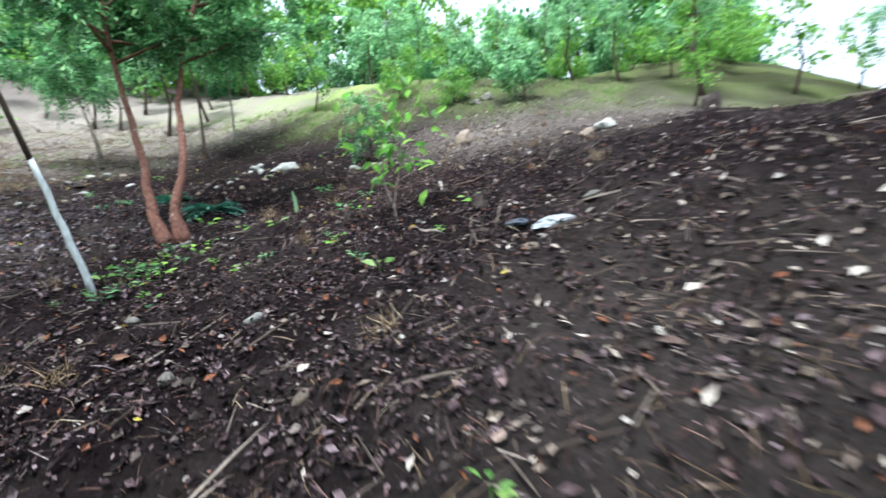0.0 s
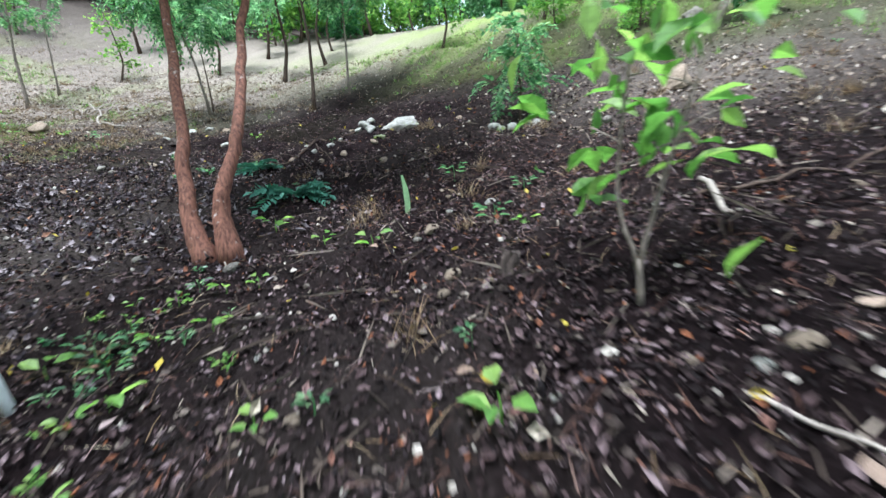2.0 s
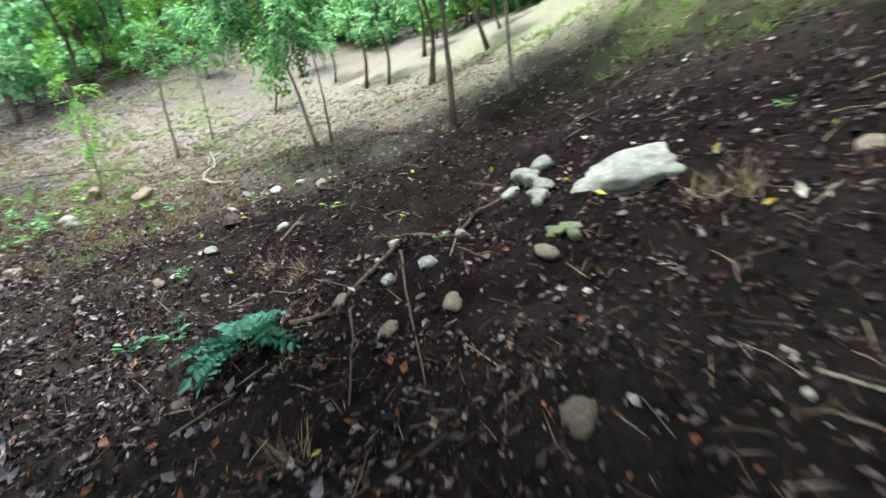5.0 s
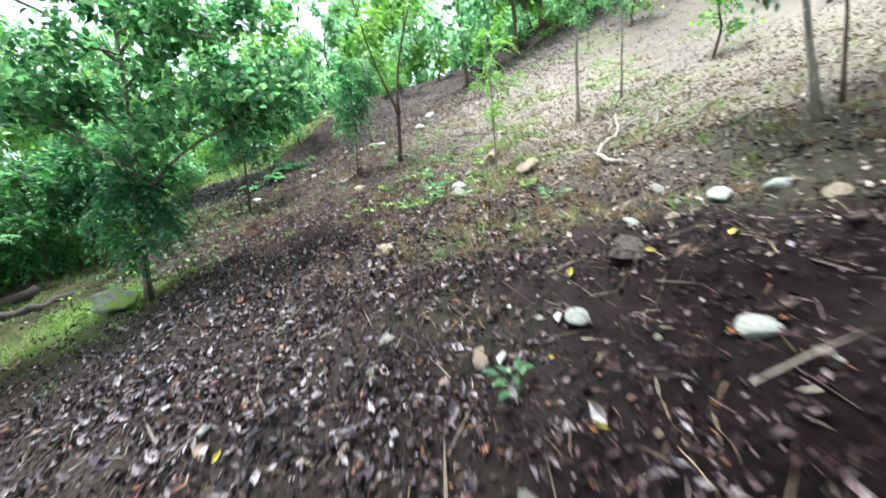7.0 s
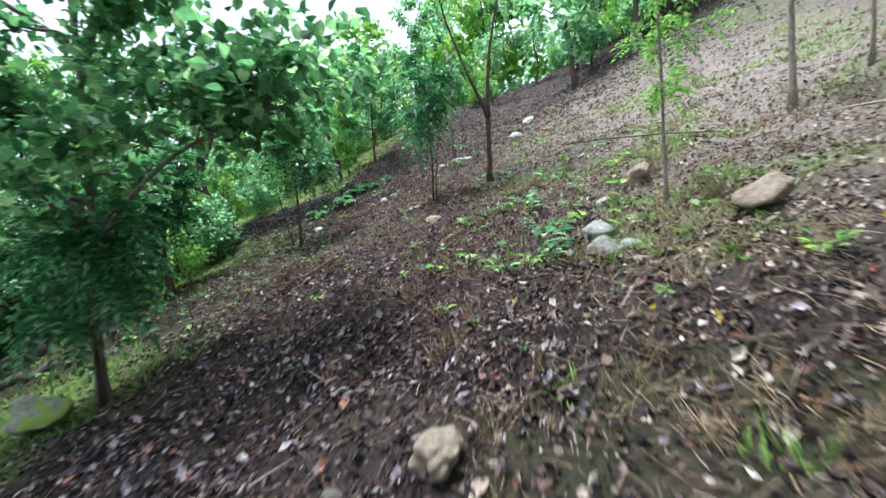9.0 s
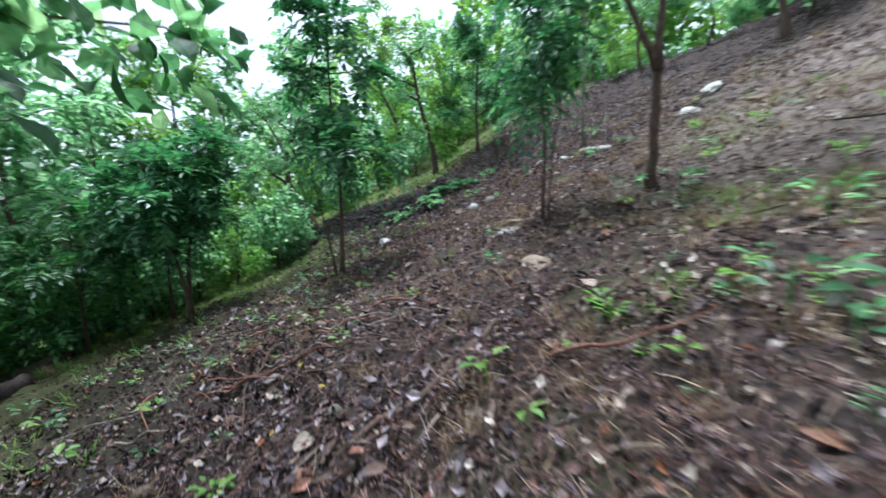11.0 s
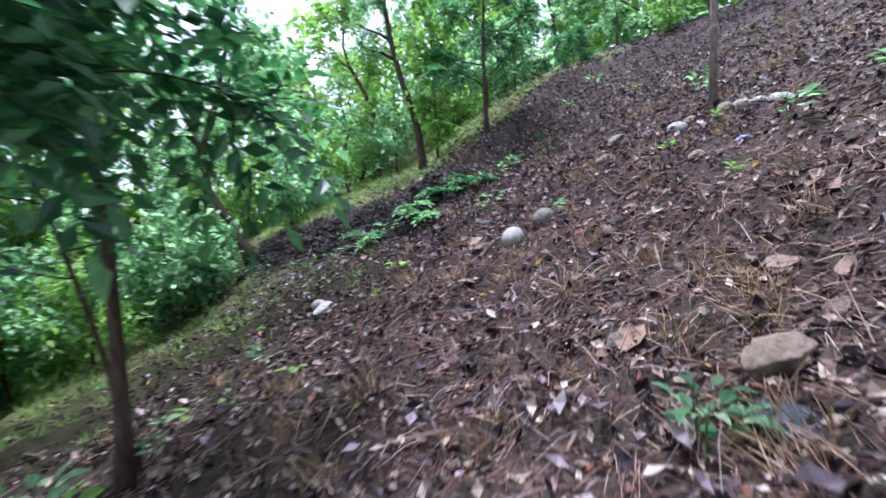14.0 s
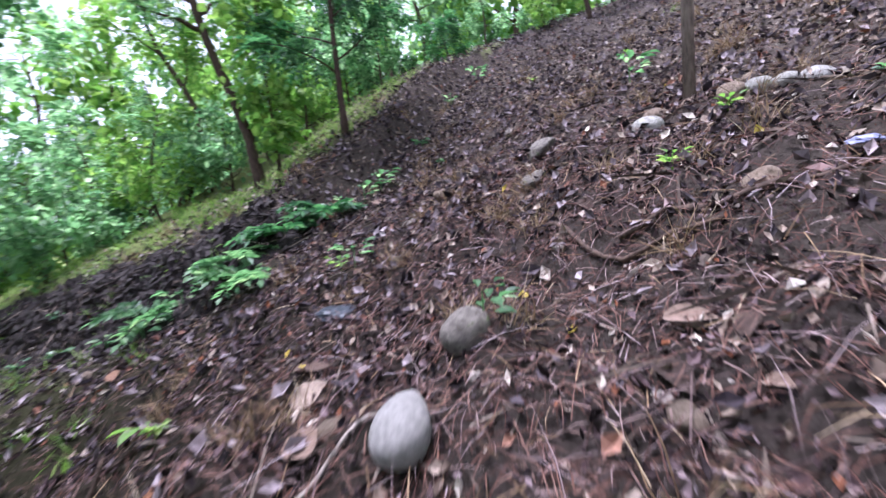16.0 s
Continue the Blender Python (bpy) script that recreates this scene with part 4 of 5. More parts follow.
def rusty(x, y):
    return blob(x, y, -15, 8.2, 2.5, 2.2) + blob(x, y, -20, 6.3, 3.5, 2.2) + 0.7 * blob(x, y, -24, 6, 3, 2.5) + 0.5 * blob(x, y, -0.5, 8.5, 2, 1.5) + 0.06


strands("dry_straw", "dry straw lying on the open slope", 34000, 8.0, STRAW, 0.08, 0.24, 0.0042, 421, lambda x, y: 0.03 + strawy(x, y))
strands("rusty_straw", "rust-brown dead grass and needles on the soil", 100000, 4.0, RUSTY, 0.04, 0.16, 0.0034, 422, rusty)
strands("straw_tufts", "tufts of dry yellow grass", 22000, 6.0, STRAW, 0.10, 0.26, 0.006, 423, lambda x, y: 0.015 + strawy(x, y) + 0.3 * rusty(x, y), tuft=45)
strands("pale_stems", "long pale dry stems lying on the soil", 9000, 3.0, STEM, 0.14, 0.38, 0.0032, 425, lambda x, y: blob(x, y, -20.5, 5.6, 3.2, 2.2) + 0.5 * blob(x, y, -16, 7.2, 2.0, 1.6) + 0.012)
strands("green_grass", "short green grass on the slope", 72000, 16.0, GRASS, 0.08, 0.22, 0.012, 424, lambda x, y: greenness(x, y) ** 1.5, tuft=12)


def twigs():
    rng = np.random.default_rng(431)
    P = scatter(rng, 9000, 4.5, lambda x, y: 1 - 0.85 * blob(x, y, -5.6, 11.0, 3.4, 2.2))
    P[:, 2] += 0.015
    N = slope_normal(P)
    D = rng.normal(0, 1, P.shape)
    D -= N * (D * N).sum(1)[:, None]
    D = D / np.linalg.norm(D, axis=1)[:, None] + rng.normal(0, 0.05, P.shape)
    shape = np.array([(1, 0, -0.0), (-0.5, 0, 0.02), (-0.5, 0, -0.02), (0.8, 0.5, 0.01), (-0.4, 0.5, 0.03), (-0.4, 0.5, -0.01), (0.1, 1.0, 0.0)])
    F = np.array([(0, 1, 4), (0, 4, 3), (1, 2, 5), (1, 5, 4), (2, 0, 3), (2, 3, 5), (3, 4, 6), (4, 5, 6), (5, 3, 6)])
    L = 0.06 + 0.4 * rng.random(len(P)) ** 2.5
    v, f = leaves(P, D, N, L, 0.003 + 0.008 * rng.random(len(P)) ** 2, shape, F)
    stuff("fallen_twigs", "dry fallen twigs on the soil", v, f, TWIG)


twigs()


# ---- low plants ----
def weed(name, label, seed, n, leaf_len, wide, tall, mat, at=(0.0, 0.0), group="weeds on the slope", feather=False, category="plant"):
    rng = np.random.default_rng(seed)
    root = tagged(new(name), label, category, group)
    root.location = (at[0], at[1], ground(*at))
    a = rng.uniform(0, 6.28, n)
    k = rng.uniform(0.35, 1.0, n)
    P = np.stack([np.cos(a) * 0.08 * k * tall / 0.15, np.sin(a) * 0.08 * k * tall / 0.15, tall * k], -1)
    D = np.stack([np.cos(a), np.sin(a), rng.uniform(-0.1, 0.6, n)], -1)
    if feather:
        v, f = pinnate(rng, P * np.array([0.3, 0.3, 0.5]), D + np.array([0, 0, 0.35]), leaf_len, 11, leaf_len * 0.26, 0.5, 0.45)
    else:
        L = leaf_len * rng.uniform(0.65, 1.1, n)
        v, f = leaves(P, D, rng.normal(0, 0.25, (n, 3)) + np.array([0, 0, 1.0]), L, L * wide)
    part("foliage", np_mesh("foliage", v, f, mat), root)
    v, f = tube([(0, 0, -0.03), (0.004, 0.003, tall * 0.5), (-0.004, 0.002, tall * 0.9)], [0.005, 0.004, 0.002], 6)
    part("stem", np_mesh("stem", v, f, mat), root)
    return root


WEEDS = [weed("seedling", "bright green seedling with a few broad leaves", 501, 5, 0.09, 0.6, 0.10, LEAF_LIGHT, (-2.25, 4.67)),
         weed("seedling", "small green weed with pointed leaves", 502, 9, 0.07, 0.42, 0.12, LEAF, (-1.97, 4.72)),
         weed("seedling", "low cluster of small bright leaves", 503, 16, 0.05, 0.6, 0.08, LEAF_LIGHT, (-0.0, 4.3)),
         weed("seedling", "leafy green weed in the litter", 504, 14, 0.10, 0.5, 0.2, LEAF, (-2.11, 8.15)),
         weed("seedling", "young plant with two large green leaves", 505, 3, 0.15, 0.6, 0.12, LEAF_LIGHT, (-14.47, 8.31)),
         weed("seedling", "dark green creeping weed", 506, 22, 0.055, 0.6, 0.07, LEAF_DEEP, (-7.0, 9.5))]
for i, x, y, s in ((1, -0.81, 4.1, 1.3), (0, -1.15, 4.67, 1.5), (4, -0.58, 3.79, 1.0), (0, 0.38, 4.96, 1.2), (0, -3.82, 7.09, 1.5), (0, -2.57, 6.74, 1.5), (0, -3.21, 7.0, 1.2),
                   (3, -1.29, 7.91, 0.9), (0, -1.22, 6.98, 1.2), (3, -1.51, 7.16, 1.2), (5, -7.11, 9.15, 1.6), (5, -6.7, 9.35, 1.6), (2, -13.78, 9.38, 2.0), (3, -13.5, 9.55, 1.3), (2, -12.18, 10.95, 1.8),
                   (3, -11.15, 11.07, 1.3), (3, -13.85, 9.5, 2.0), (1, -13.69, 9.09, 2.0), (3, -14.57, 9.65, 1.2), (2, -14.85, 6.47, 1.5), (2, -16.5, 8.34, 1.6), (2, -16.38, 8.41, 1.7),
                   (3, -15.98, 9.25, 1.8), (3, -15.7, 9.4, 1.5), (0, -15.83, 7.74, 1.8), (3, -18.01, 7.06, 1.0), (3, -19.39, 6.5, 0.9), (3, -19.29, 6.52, 1.0), (2, -18.8, 5.16, 1.0),
                   (3, -18.82, 3.44, 1.4), (5, -18.6, 3.2, 2.0), (3, -23.47, 4.49, 1.1), (2, -23.51, 4.35, 1.3), (2, -22.24, 3.75, 1.0), (3, -25.3, 7.04, 1.6), (2, -23.36, 7.07, 1.2), (2, -22.88, 6.56, 1.2),
                   (3, -22.3, 7.4, 1.4), (2, -21.9, 7.0, 1.2), (3, -19.3, 8.3, 1.6), (3, -19.0, 8.9, 1.7), (2, -20.3, 9.3, 1.8), (2, -21.5, 9.2, 1.8), (2, -20.8, 9.9, 1.8), (3, -17.6, 9.8, 1.7), (2, -18.6, 10.2, 2)):
    c = copy_thing(WEEDS[i], pose(x, y, ground(x, y) - 0.005, 0, 0, (x * 977) % 360))
    c.scale = (s, s, s)


def scatter_weeds():
    rng = np.random.default_rng(511)
    for weight, n in ((None, 40), (lambda x, y: 0.25 * greenness(x, y) + blob(x, y, -16.5, 3.4, 3.2, 1.8), 45), (lambda x, y: blob(x, y, -3.7, 5.2, 0.5, 0.75), 70), (lambda x, y: blob(x, y, -20, 10, 4, 2.2), 30), (lambda x, y: blob(x, y, -14.6, 10.0, 1.6, 0.9), 40), (lambda x, y: blob(x, y, -16.5, 9.6, 2.4, 1.2), 45), (lambda x, y: blob(x, y, -16.8, 4.2, 1.5, 1.6), 50), (lambda x, y: blob(x, y, -15, 2.8, 1.6, 1.2), 30)):
        for p in scatter(rng, n, 5.5, weight):
            c = copy_thing(WEEDS[rng.integers(6)], pose(*p, 0, 0, rng.uniform(0, 360)))
            s = rng.uniform(0.45, 1.05)
            c.scale = (s, s, s)


scatter_weeds()
weed("fern", "blue-green feathery fern flat on the soil", 521, 16, 0.42, 0.4, 0.16, LEAF_BLUE, (-5.9, 9.55), "ferns", True)
weed("fern", "blue-green feathery fern beside a red-barked tree", 522, 20, 0.5, 0.4, 0.18, LEAF_BLUE, (-4.25, 8.05), "ferns", True)
for i, (x, y) in enumerate(((-24.4, 2.8), (-24.7, 3.3), (-24.2, 1.9), (-24.9, 3.7), (-24.1, 3.1))):
    weed("bank_fern", "green fern on the dark bank", 530 + i, 14, 0.45, 0.4, 0.3, LEAF_DEEP if i % 2 else LEAF, (x, y), "ferns on the bank", True)
for i in range(26):
    rng = np.random.default_rng(600 + i)
    t = rng.uniform(0, 1) * (len(BANK) - 1)
    k = int(min(t, len(BANK) - 2))
    x = BANK[k][0] + (BANK[k + 1][0] - BANK[k][0]) * (t - k) + rng.normal(0, 0.25)
    y = BANK[k][1] + (BANK[k + 1][1] - BANK[k][1]) * (t - k) + rng.normal(0, 0.25)
    c = copy_thing(WEEDS[(3, 5, 1)[i % 3]], pose(x, y, ground(x, y), 0, 0, rng.uniform(0, 360)))
    c.scale = (1.5, 1.5, 1.5)


def blade_plant():
    root = tagged(new("spike_plant"), "single upright pale green blade leaf in dark soil", "plant")
    x, y = -2.47, 7.45
    root.location = (x, y, ground(x, y))
    pts = [(0.0, 0, -0.03), (0.012, 0.0, 0.15), (0.0, 0.01, 0.3), (-0.03, 0.02, 0.44)]
    v, f = [], []
    for i, p in enumerate(pts):
        w = (0.02, 0.032, 0.028, 0.012)[i]
        v += [(p[0] - w, p[1], p[2]), (p[0], p[1] + 0.012, p[2]), (p[0] + w, p[1], p[2]), (p[0], p[1] + 0.004, p[2])]
    for i in range(3):
        for k in range(4):
            f.append((i * 4 + k, i * 4 + (k + 1) % 4, (i + 1) * 4 + (k + 1) % 4, (i + 1) * 4 + k))
    part("blade", np_mesh("blade", np.array(v), f, SPIKE), root)


SPIKE = island_material("pale_blade", [(0.0, (0.20, 0.34, 0.16)), (1.0, (0.28, 0.42, 0.22))], 0.5, 0.4, 0.2)
blade_plant()


# ---- fallen wood ----
def fallen(name, label, pts, r0, r1, mat, seed, lift=0.6, sides=9, group="", category="log"):
    """A limb that lies along the slope; pts are x, y and height over the soil."""
    rng = np.random.default_rng(seed)
    pts = np.array(pts, float)
    t = np.linspace(0, len(pts) - 1, 5 * (len(pts) - 1) + 1)
    line = np.stack([np.interp(t, range(len(pts)), pts[:, k]) for k in range(3)], -1)
    for _ in range(2):
        line[1:-1] = (line[:-2] + 2 * line[1:-1] + line[2:]) / 4
    line[:, :2] += rng.normal(0, r0 * 0.18, (len(line), 2))
    rad = np.linspace(r0, r1, len(line))
    line[:, 2] += height(line[:, 0], line[:, 1]) + rad * lift
    o = line[0].copy()
    v, f = tube(line - o, rad, sides, 0.1, rng)
    ob = tagged(new(name, smooth_shade(np_mesh(name, v, f, mat))), label, category, group)
    ob.location = o
    return ob


fallen("fallen_log", "dark rotten log lying across the green verge", [(-15.2, -2.5, 0), (-15.65, -1.3, 0), (-16.3, -0.2, 0)], 0.16, 0.13, ROT, 701, group="rotten logs")
fallen("fallen_log", "dark rotten log lying across the green verge", [(-14.75, -0.1, 0), (-15.0, 0.7, 0), (-15.25, 1.4, 0)], 0.11, 0.09, ROT, 702, group="rotten logs")
fallen("fallen_log", "mossy dark log half sunk in weeds", [(-16.3, -2.9, 0), (-16.8, -1.9, 0), (-17.1, -1.0, 0)], 0.17, 0.13, ROT, 703, group="rotten logs")
fallen("bleached_root", "bent bleached root lying on dry grass", [(-11.8, 12.2, 0.02), (-12.2, 12.05, 0.06), (-12.75, 12.2, 0.1), (-13.2, 12.75, 0.22), (-13.9, 13.0, 0.4)], 0.036, 0.02, DEADWOOD, 704, category="root")
for i in range(14):
    rng = np.random.default_rng(720 + i)
    x, y, a = -13.9 + rng.normal(0, 0.45), 13.5 + rng.normal(0, 0.35), rng.uniform(0, 6.28)
    ln = rng.uniform(0.5, 1.1)
    fallen("dead_branch", "grey bleached branch in a brushwood heap", [(x, y, 0.02), (x + ln * 0.5 * math.cos(a), y + ln * 0.5 * math.sin(a), 0.18), (x + ln * math.cos(a + 0.4), y + ln * math.sin(a + 0.4), rng.uniform(0.1, 0.5))], 0.022, 0.008, DEADWOOD, 740 + i, 0.6, 6, "brushwood heap", "branch")
for i in range(40):
    rng = np.random.default_rng(760 + i)
    x, y = -16.3 + rng.normal(0, 0.5), 4.2 + rng.normal(0, 1.1)
    a, ln = rng.normal(1.35, 0.45), rng.uniform(0.5, 1.6)
    fallen("dead_stick", "thin brown stick in a heap of brushwood", [(x, y, 0.03), (x + ln * 0.5 * math.cos(a), y + ln * 0.5 * math.sin(a), rng.uniform(0.05, 0.16)), (x + ln * math.cos(a + 0.2), y + ln * math.sin(a + 0.2), rng.uniform(0.02, 0.2))], rng.uniform(0.006, 0.016), 0.004, BARK_GREY if i % 4 == 0 else BARK_RED if i % 2 else BARK, 800 + i, 0.6, 5, "heap of sticks", "stick")
fallen("fallen_branch", "long grey-brown branch lying down the slope", [(-16.65, 7.52, 0.03), (-16.2, 7.45, 0.02), (-15.7, 7.38, 0.02), (-15.1, 7.15, 0.03)], 0.026, 0.02, BARK, 705, category="branch")
fallen("fallen_branch", "thin branch lying on dark soil", [(-5.75, 9.8, 0.01), (-5.45, 10.4, 0.02), (-5.15, 11.0, 0.02), (-4.85, 11.5, 0.02)], 0.022, 0.014, BARK, 706, category="branch")
fallen("fallen_branch", "thin root running over dark soil", [(-5.3, 10.55, 0.01), (-4.95, 10.2, 0.03), (-4.43, 9.74, 0.01)], 0.010, 0.006, BARK, 707, category="branch")
fallen("fallen_branch", "thin root running over dark soil", [(-5.35, 10.05, 0.01), (-5.05, 9.8, 0.03), (-4.76, 9.5, 0.01)], 0.010, 0.006, BARK, 708, category="branch")
fallen("fallen_branch", "thin twig across dark soil", [(-6.9, 9.75, 0.01), (-6.2, 10.1, 0.03), (-5.5, 10.25, 0.01)], 0.008, 0.004, TWIG, 709, category="branch")
fallen("fallen_branch", "pale bare branch lying in the litter", [(0.06, 6.75, 0.14), (0.09, 6.4, 0.06), (0.11, 6.12, 0.02)], 0.022, 0.018, DEADWOOD, 710, category="branch")
fallen("fallen_branch", "long dark branch in the litter", [(0.0, 6.6, 0.05), (0.7, 6.9, 0.04), (1.5, 7.1, 0.02)], 0.016, 0.010, BARK, 711, category="branch")
fallen("bent_twig", "pale curved twig on dark soil", [(-0.35, 4.75, 0.01), (-0.1, 4.62, 0.04), (0.08, 4.39, 0.01)], 0.010, 0.006, DEADWOOD, 712, category="twig")
fallen("fallen_branch", "dark stick lying across the litter", [(-23.0, 5.9, 0.02), (-22.55, 6.1, 0.03), (-22.3, 6.55, 0.02)], 0.016, 0.012, BARK, 713, category="branch")
fallen("fallen_branch", "dark stick lying across the litter", [(-22.6, 6.2, 0.02), (-22.4, 6.7, 0.03), (-22.3, 7.1, 0.02)], 0.018, 0.012, BARK, 714, category="branch")
fallen("fallen_branch", "pale twig beside a white stone", [(-21.4, 4.85, 0.01), (-21.55, 5.02, 0.03), (-21.72, 5.2, 0.01)], 0.010, 0.007, DEADWOOD, 715, category="twig")
fallen("fallen_branch", "green-tinged cane lying down the slope", [(0.5, 4.6, 0.02), (0.25, 3.9, 0.05), (0.3, 3.2, 0.02)], 0.010, 0.007, TWIG, 717, category="branch")
fallen("bank_pole", "leaning thin stick stuck in the soil", [(-21.6, 3.9, 0.0), (-21.75, 4.0, 0.3)], 0.012, 0.008, BARK, 718, category="stick")


hose_line = np.array([(-19.6, 10.35), (-18.8, 11.0), (-17.7, 11.85), (-16.6, 12.6)])
hose_top = np.column_stack([hose_line, height(hose_line[:, 0], hose_line[:, 1]) + np.array([0.02, 0.16, 0.16, 0.02])])
v, f = tube(hose_top - hose_top[0], [0.011] * 4, 8)
hose = tagged(new("water_hose", smooth_shade(np_mesh("water_hose", v, f, plastic("black_rubber", (0.015, 0.015, 0.016))))), "thin black hose stretched across the slope", "hose")
hose.location = hose_top[0]


def stump(x, y, r, h, seed):
    root = tagged(new("tree_stump"), "short broken brown tree stump", "stump")
    root.location = (x, y, ground(x, y))
    rng = np.random.default_rng(seed)
    v, f = tube([(0, 0, -0.05), (0, 0, h * 0.3), (0.01, 0, h * 0.7), (0.02, 0, h)], [r * 1.4, r, r * 0.95, r * 0.85], 14, 0.12, rng)
    v[-14:, 2] += rng.uniform(-0.3, 0.25, 14) * h
    part("trunk", np_mesh("trunk", v, f, ROT), root)


stump(5.4, 8.3, 0.17, 0.4, 901)
stump(0.47, 4.8, 0.07, 0.14, 903)
stump(-9.0, 11.0, 0.11, 0.05, 904)
stump(-1.23, 5.81, 0.06, 0.12, 902)


# ---- litter left by people ----
def crumpled(name, label, x, y, sx, sy, sz, seed, mat, category):
    bm = bmesh.new()
    bmesh.ops.create_icosphere(bm, subdivisions=4, radius=0.5)
    off = Vector(np.random.default_rng(seed).uniform(-30, 30, 3))
    for q in bm.verts:
        k = 1 + 0.5 * noise.noise(q.co * 2.3 + off) + 0.28 * abs(noise.noise(q.co * 7 + off))
        q.co = Vector((q.co.x * k * sx, q.co.y * k * sy, max(q.co.z, -0.12) * k * sz))
    me = bpy.data.meshes.new(name)
    bm.to_mesh(me)
    bm.free()
    me.materials.append(mat)
    ob = tagged(new(name, me), label, category)
    ob.location = (x, y, ground(x, y) + 0.03)


PLASTIC_WHITE, PLASTIC_DARK, PLASTIC_BLUE = plastic("white_plastic", (0.27, 0.28, 0.29)), plastic("dark_plastic", (0.03, 0.035, 0.045)), plastic("bluish_plastic", (0.22, 0.23, 0.36))
crumpled("plastic_bag", "crumpled white plastic bag on the soil", 0.92, 3.45, 0.34, 0.2, 0.12, 911, PLASTIC_WHITE, "bag")
crumpled("plastic_bag", "crumpled black plastic scrap on the soil", 0.64, 3.58, 0.2, 0.12, 0.08, 912, PLASTIC_DARK, "bag")
crumpled("plastic_scrap", "small dark blue plastic scrap in the litter", -22.83, 4.6, 0.24, 0.2, 0.09, 913, PLASTIC_DARK, "scrap")
crumpled("plastic_scrap", "small violet-grey plastic scrap in the litter", -22.45, 7.15, 0.14, 0.11, 0.05, 914, PLASTIC_BLUE, "scrap")
crumpled("plastic_scrap", "dark crumpled plastic beside white stones", -19.35, 6.72, 0.22, 0.16, 0.08, 915, PLASTIC_DARK, "scrap")

# single stones that stand out
for i, (x, y, s, m, lab) in enumerate((
        (-2.03, 6.86, 0.15, STONE_TAN, "tan oval stone on dark soil"), (-3.55, 7.56, 0.11, STONE_TAN, "small round pinkish stone"), (-3.37, 9.2, 0.14, STONE_TAN, "round tan stone on dark soil"),
        (-1.64, 7.74, 0.11, STONE_WHITE, "small white stone on dark soil"), (-4.89, 9.97, 0.13, STONE_TAN, "round pale stone like a cut disc"), (-4.94, 10.42, 0.13, STONE_WHITE, "lumpy white stone on loose soil"),
        (-5.2, 10.29, 0.10, STONE_WHITE, "small white stone on dark soil"), (-5.59, 10.14, 0.12, STONE_TAN, "small pale stone on dark soil"), (-5.67, 10.83, 0.12, STONE_WHITE, "flat white stone on loose soil"), (-4.57, 10.21, 0.12, STONE_TAN, "pinkish stone in loose soil"),
        (-8.42, 10.41, 0.14, STONE_WHITE, "flat white stone on loose soil"), (-7.72, 11.01, 0.18, STONE_WHITE, "pale angular stone on dark soil"), (-8.88, 9.17, 0.15, STONE, "bluish grey stone in the litter"), (-0.19, 4.0, 0.09, STONE_TAN, "flat whitish stone on dark soil"),
        (-23.75, 5.87, 0.2, STONE, "grey stone with patches of moss"), (-24.3, 6.02, 0.26, STONE, "bluish grey stone in the litter"), (-22.48, 6.78, 0.14, STONE_TAN, "round tan stone in the litter"), (-21.54, 6.09, 0.11, STONE_TAN, "flat pinkish stone in the litter"),
        (-21.36, 3.27, 0.24, STONE_WHITE, "white stone on dark soil"), (-21.42, 3.13, 0.16, STONE_WHITE, "white stone on dark soil"), (-23.02, -2.35, 0.4, STONE_WHITE, "white rock at the edge of the bank"), (-17.07, 5.86, 0.12, STONE_WHITE, "small white stone in litter"),
        (-24.08, 9.65, 0.4, STONE_WHITE, "white rock on the open slope"), (-23.6, 9.2, 0.36, STONE_WHITE, "white rock on the open slope"), (-22.6, 10.2, 0.34, STONE_TAN, "pale rock on the open slope"),
        (-0.7, 4.75, 0.055, STONE_TAN, "small tan stone on dark soil"), (-0.45, 4.9, 0.06, STONE_TAN, "small tan stone on dark soil"), (-0.25, 4.85, 0.065, STONE_WHITE, "small white stone on dark soil"), (-0.95, 4.75, 0.05, STONE_WHITE, "small white stone on dark soil"),
        (2.1, 14.9, 0.45, STONE, "grey rock on the upper slope"), (1.6, 14.5, 0.4, STONE, "grey rock on the upper slope"), (3.3, 9.1, 0.32, STONE_TAN, "pale rock beside the upper soil"), (3.75, 9.3, 0.36, STONE_WHITE, "pale rock beside the upper soil"), (2.85, 8.95, 0.2, STONE_TAN, "small pale rock on the upper soil"),
        (-9.5, 12.0, 0.2, STONE_WHITE, "white stone at the edge of dry grass"), (-9.3, 12.35, 0.24, STONE_WHITE, "white stone at the edge of dry grass"), (-8.9, 12.45, 0.18, STONE_TAN, "pale stone at the edge of dry grass"), (-13.47, 10.02, 0.3, STONE, "broken grey stone in dry grass"), (-13.6, 10.25, 0.2, STONE_WHITE, "pale stone chip in dry grass"),
        (-15.53, 10.37, 0.22, STONE_WHITE, "pale stone among weeds"), (-15.62, 10.53, 0.18, STONE_TAN, "pale stone among weeds"), (-13.42, 11.25, 0.4, STONE_TAN, "flat pale stone in dry grass"), (0.85, 10.9, 0.5, STONE_TAN, "flat pale slab on trodden soil"))):
    stone("single_stone", lab, x, y, s * 1.15, s, s * 0.62, 950 + i, m, (i * 67) % 360, 0.3, 0.25, "stone")


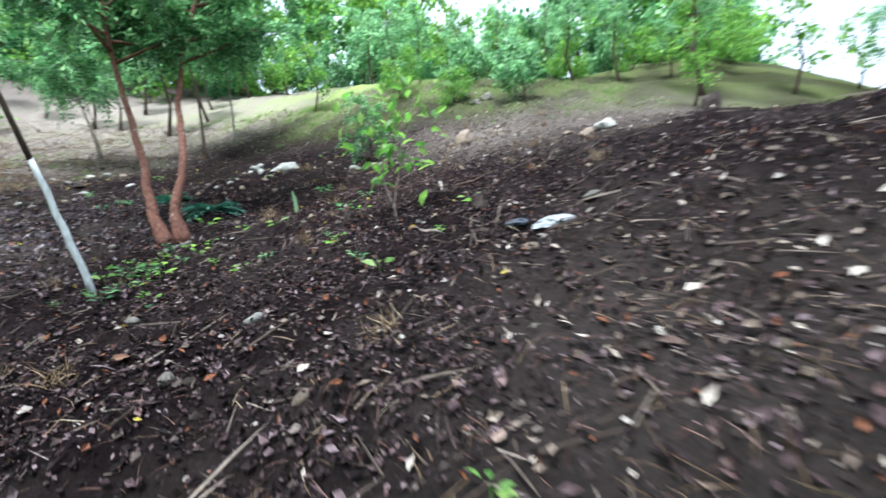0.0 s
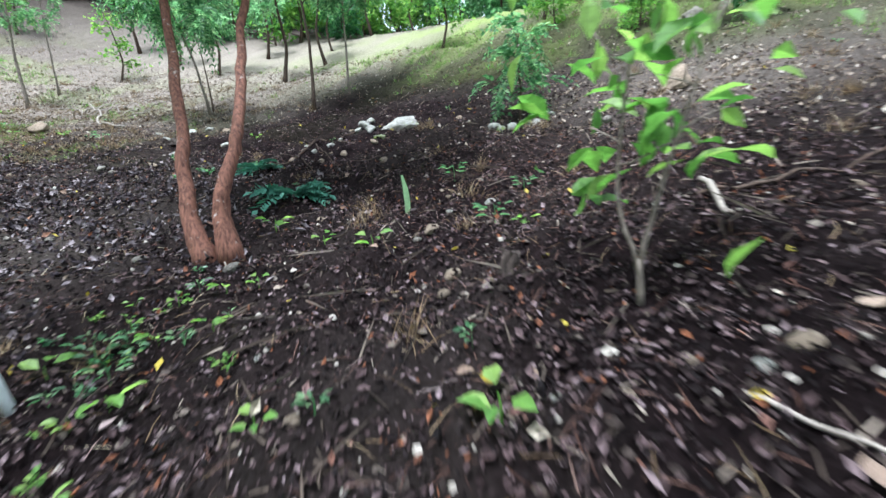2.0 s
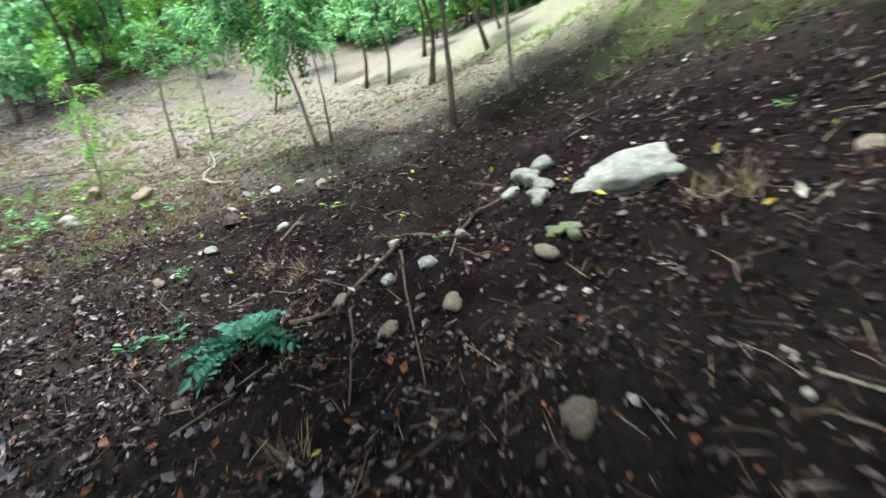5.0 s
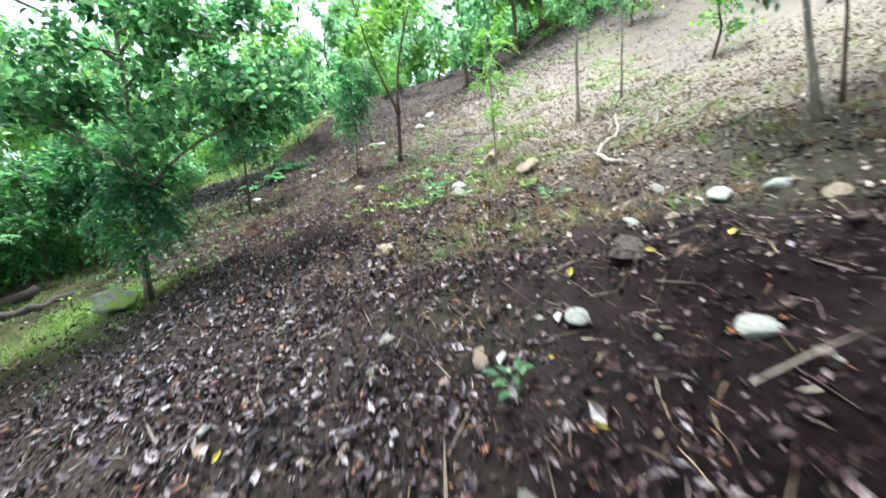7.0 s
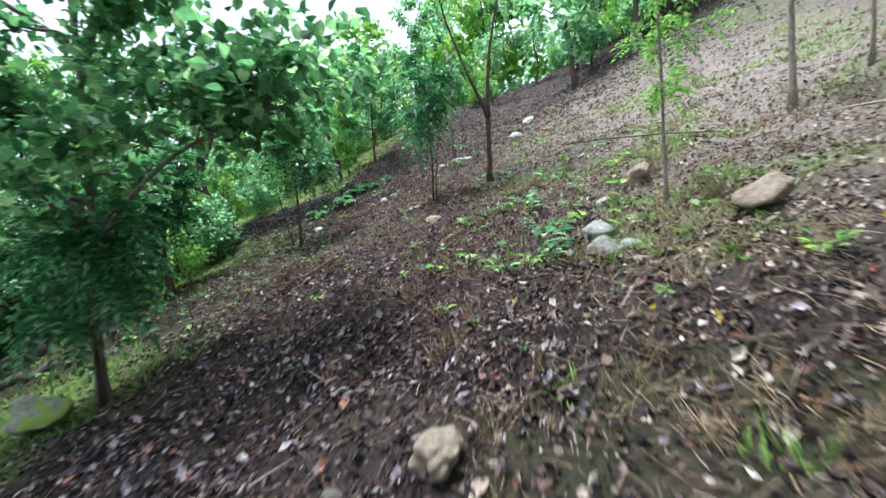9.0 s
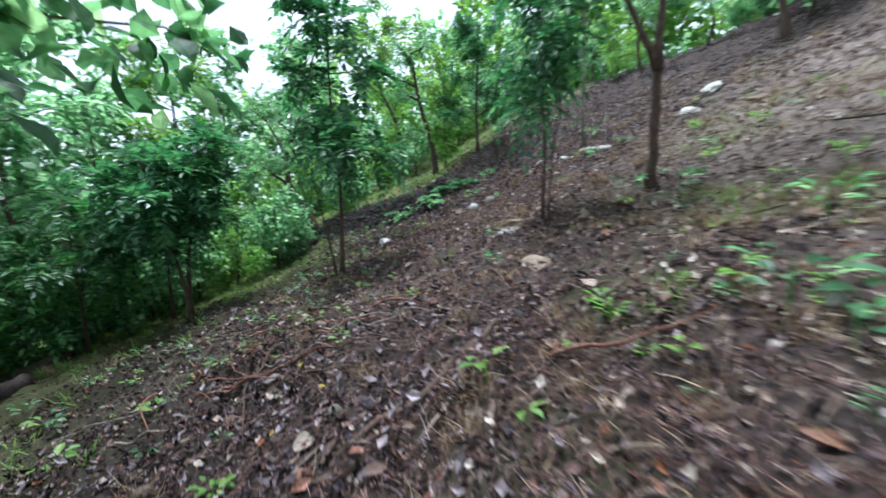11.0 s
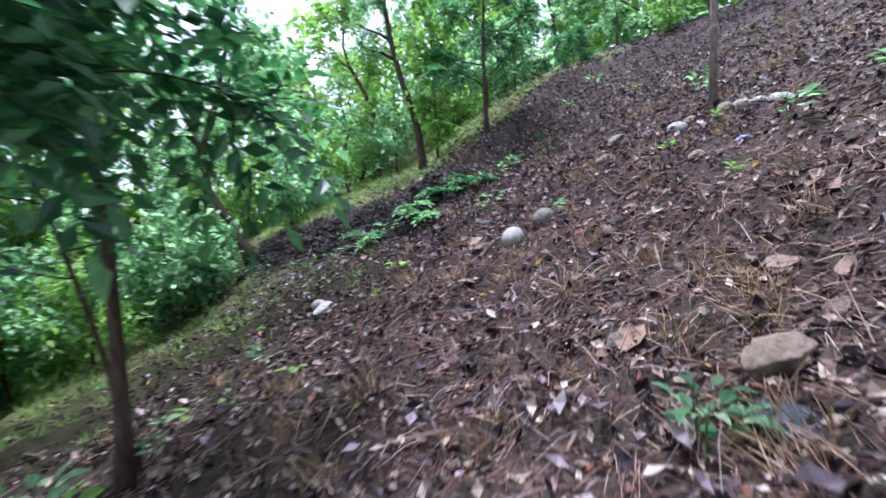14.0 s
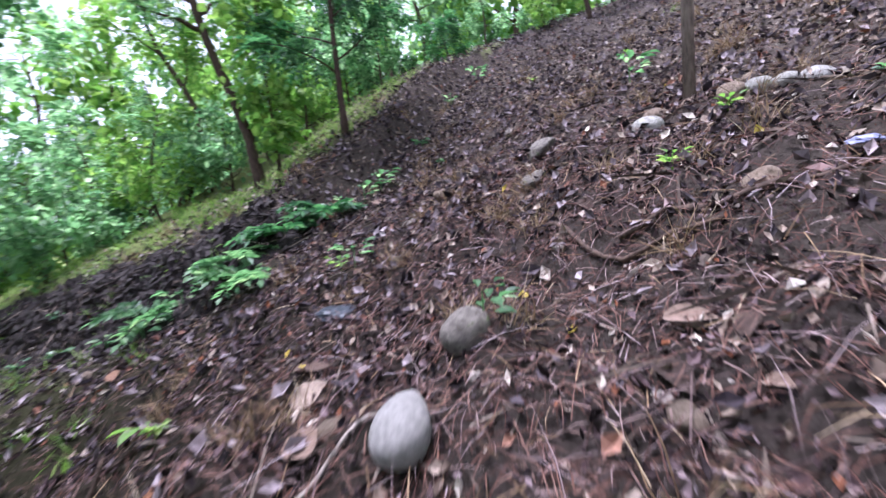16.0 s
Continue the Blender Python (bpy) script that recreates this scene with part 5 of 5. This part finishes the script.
# ---- the dark face of the bank: clods, roots and brushwood ----
def bank_face():
    rng = np.random.default_rng(990)
    n = 9000
    t = rng.uniform(0.85, 3.3, n)
    k = t.astype(int)
    B = np.array(BANK)
    base = B[k] + (B[k + 1] - B[k]) * (t - k)[:, None]
    d = B[k + 1] - B[k]
    d /= np.linalg.norm(d, axis=1)[:, None]
    away = np.stack([-d[:, 1], d[:, 0]], -1)
    s = bank_side(base[:, 0] + away[:, 0] * 0.3, base[:, 1] + away[:, 1] * 0.3)
    away *= np.sign(s)[:, None]
    p2 = base + away * rng.uniform(-0.2, 0.75, n)[:, None]
    P = np.stack([p2[:, 0], p2[:, 1], height(p2[:, 0], p2[:, 1]) + rng.uniform(-0.01, 0.03, n)], -1)
    sz = 0.03 + 0.15 * rng.random(n) ** 2.2
    v, f = leaves(P, rng.normal(0, 1, P.shape), rng.normal(0, 1, P.shape), sz * 1.3, sz, OCTA, OCTA_F)
    stuff("bank_clods", "dark clods and rotten wood on the face of the bank", v, f, EARTH_DARK)
    m = 1500
    q = P[:m] + np.array([0, 0, 0.02])
    D = np.concatenate([d[:m] + rng.normal(0, 0.5, (m, 2)), rng.normal(0.1, 0.3, (m, 1))], 1)
    shape = np.array([(-0.5, 0, 0), (0.5, 0, 0), (-0.4, 0.5, 0.04), (0.4, 0.5, 0.04), (0, 1, 0)])
    v, f = leaves(q, D, rng.normal(0, 1, q.shape), rng.uniform(0.15, 0.7, m), 0.012, shape, np.array([(0, 1, 3), (0, 3, 2), (2, 3, 4)]))
    stuff("bank_brushwood", "thin dark sticks and roots over the bank", v, f, TWIG)


bank_face()


# ---- larger dead leaves that lie singly along the walk ----
def single_leaf_material():
    m, n, l, b = material("curled_dead_leaf", 0.65)
    b.inputs["Specular IOR Level"].default_value = 0.2
    oi = n.new("ShaderNodeObjectInfo")
    r = ramp(n, [(0.0, (0.035, 0.024, 0.02)), (0.35, (0.09, 0.06, 0.048)), (0.6, (0.19, 0.13, 0.10)), (0.8, (0.32, 0.24, 0.19)), (0.9, (0.20, 0.085, 0.04)), (1.0, (0.42, 0.36, 0.30))])
    l.new(oi.outputs["Random"], r.inputs[0])
    t = noise_node(n, l, 14, 6, 0.7)
    d = ramp(n, [(0.3, (0.5, 0.48, 0.46)), (0.7, (1.15, 1.12, 1.1))])
    l.new(t.outputs[0], d.inputs[0])
    l.new(mixed(n, l, 1.0, r.outputs[0], d.outputs[0], 'MULTIPLY'), b.inputs["Base Color"])
    bumped(n, l, b, t.outputs[0], 0.5, 0.05)
    return m


def single_leaves():
    mat = single_leaf_material()
    rng = np.random.default_rng(1201)
    meshes = []
    for k in range(7):
        v, f = [], []
        curl, bend, wide = rng.uniform(0.05, 0.3), rng.uniform(-0.1, 0.25), rng.uniform(0.28, 0.42)
        for i in range(6):
            u = i / 5
            w = wide * math.sin(math.pi * min(1, 0.06 + 0.94 * u) ** 0.8) + 0.01
            for s in (-1, -0.5, 0, 0.5, 1):
                v.append((s * w + rng.normal(0, 0.015), u - 0.5, curl * s * s * w * 2 + bend * (u - 0.4) ** 2 * 2 + rng.normal(0, 0.012)))
        for i in range(5):
            for j in range(4):
                a = i * 5 + j
                f.append((a, a + 1, a + 6, a + 5))
        meshes.append(smooth_shade(np_mesh("dead_leaf", np.array(v), f, mat)))
    P = scatter(rng, 290, 2.0, lambda x, y: 0.25 + 0.9 * smooth(-6, -12, x))
    N = slope_normal(P) + rng.normal(0, 0.12, P.shape)
    for p, nrm in zip(P, N):
        ob = new("dead_leaf", meshes[rng.integers(7)])
        ob.parent = GROUND
        s = rng.uniform(0.06, 0.12) if p[0] > -15 else rng.uniform(0.07, 0.17)
        q = Vector(nrm).to_track_quat('Z', 'Y').to_matrix().to_4x4()
        ob.matrix_world = Matrix.Translation(p + np.array([0, 0, 0.03])) @ q @ pose(0, 0, 0, 0, 0, rng.uniform(0, 360)) @ Matrix.Diagonal((s, s, s, 1))


single_leaves()
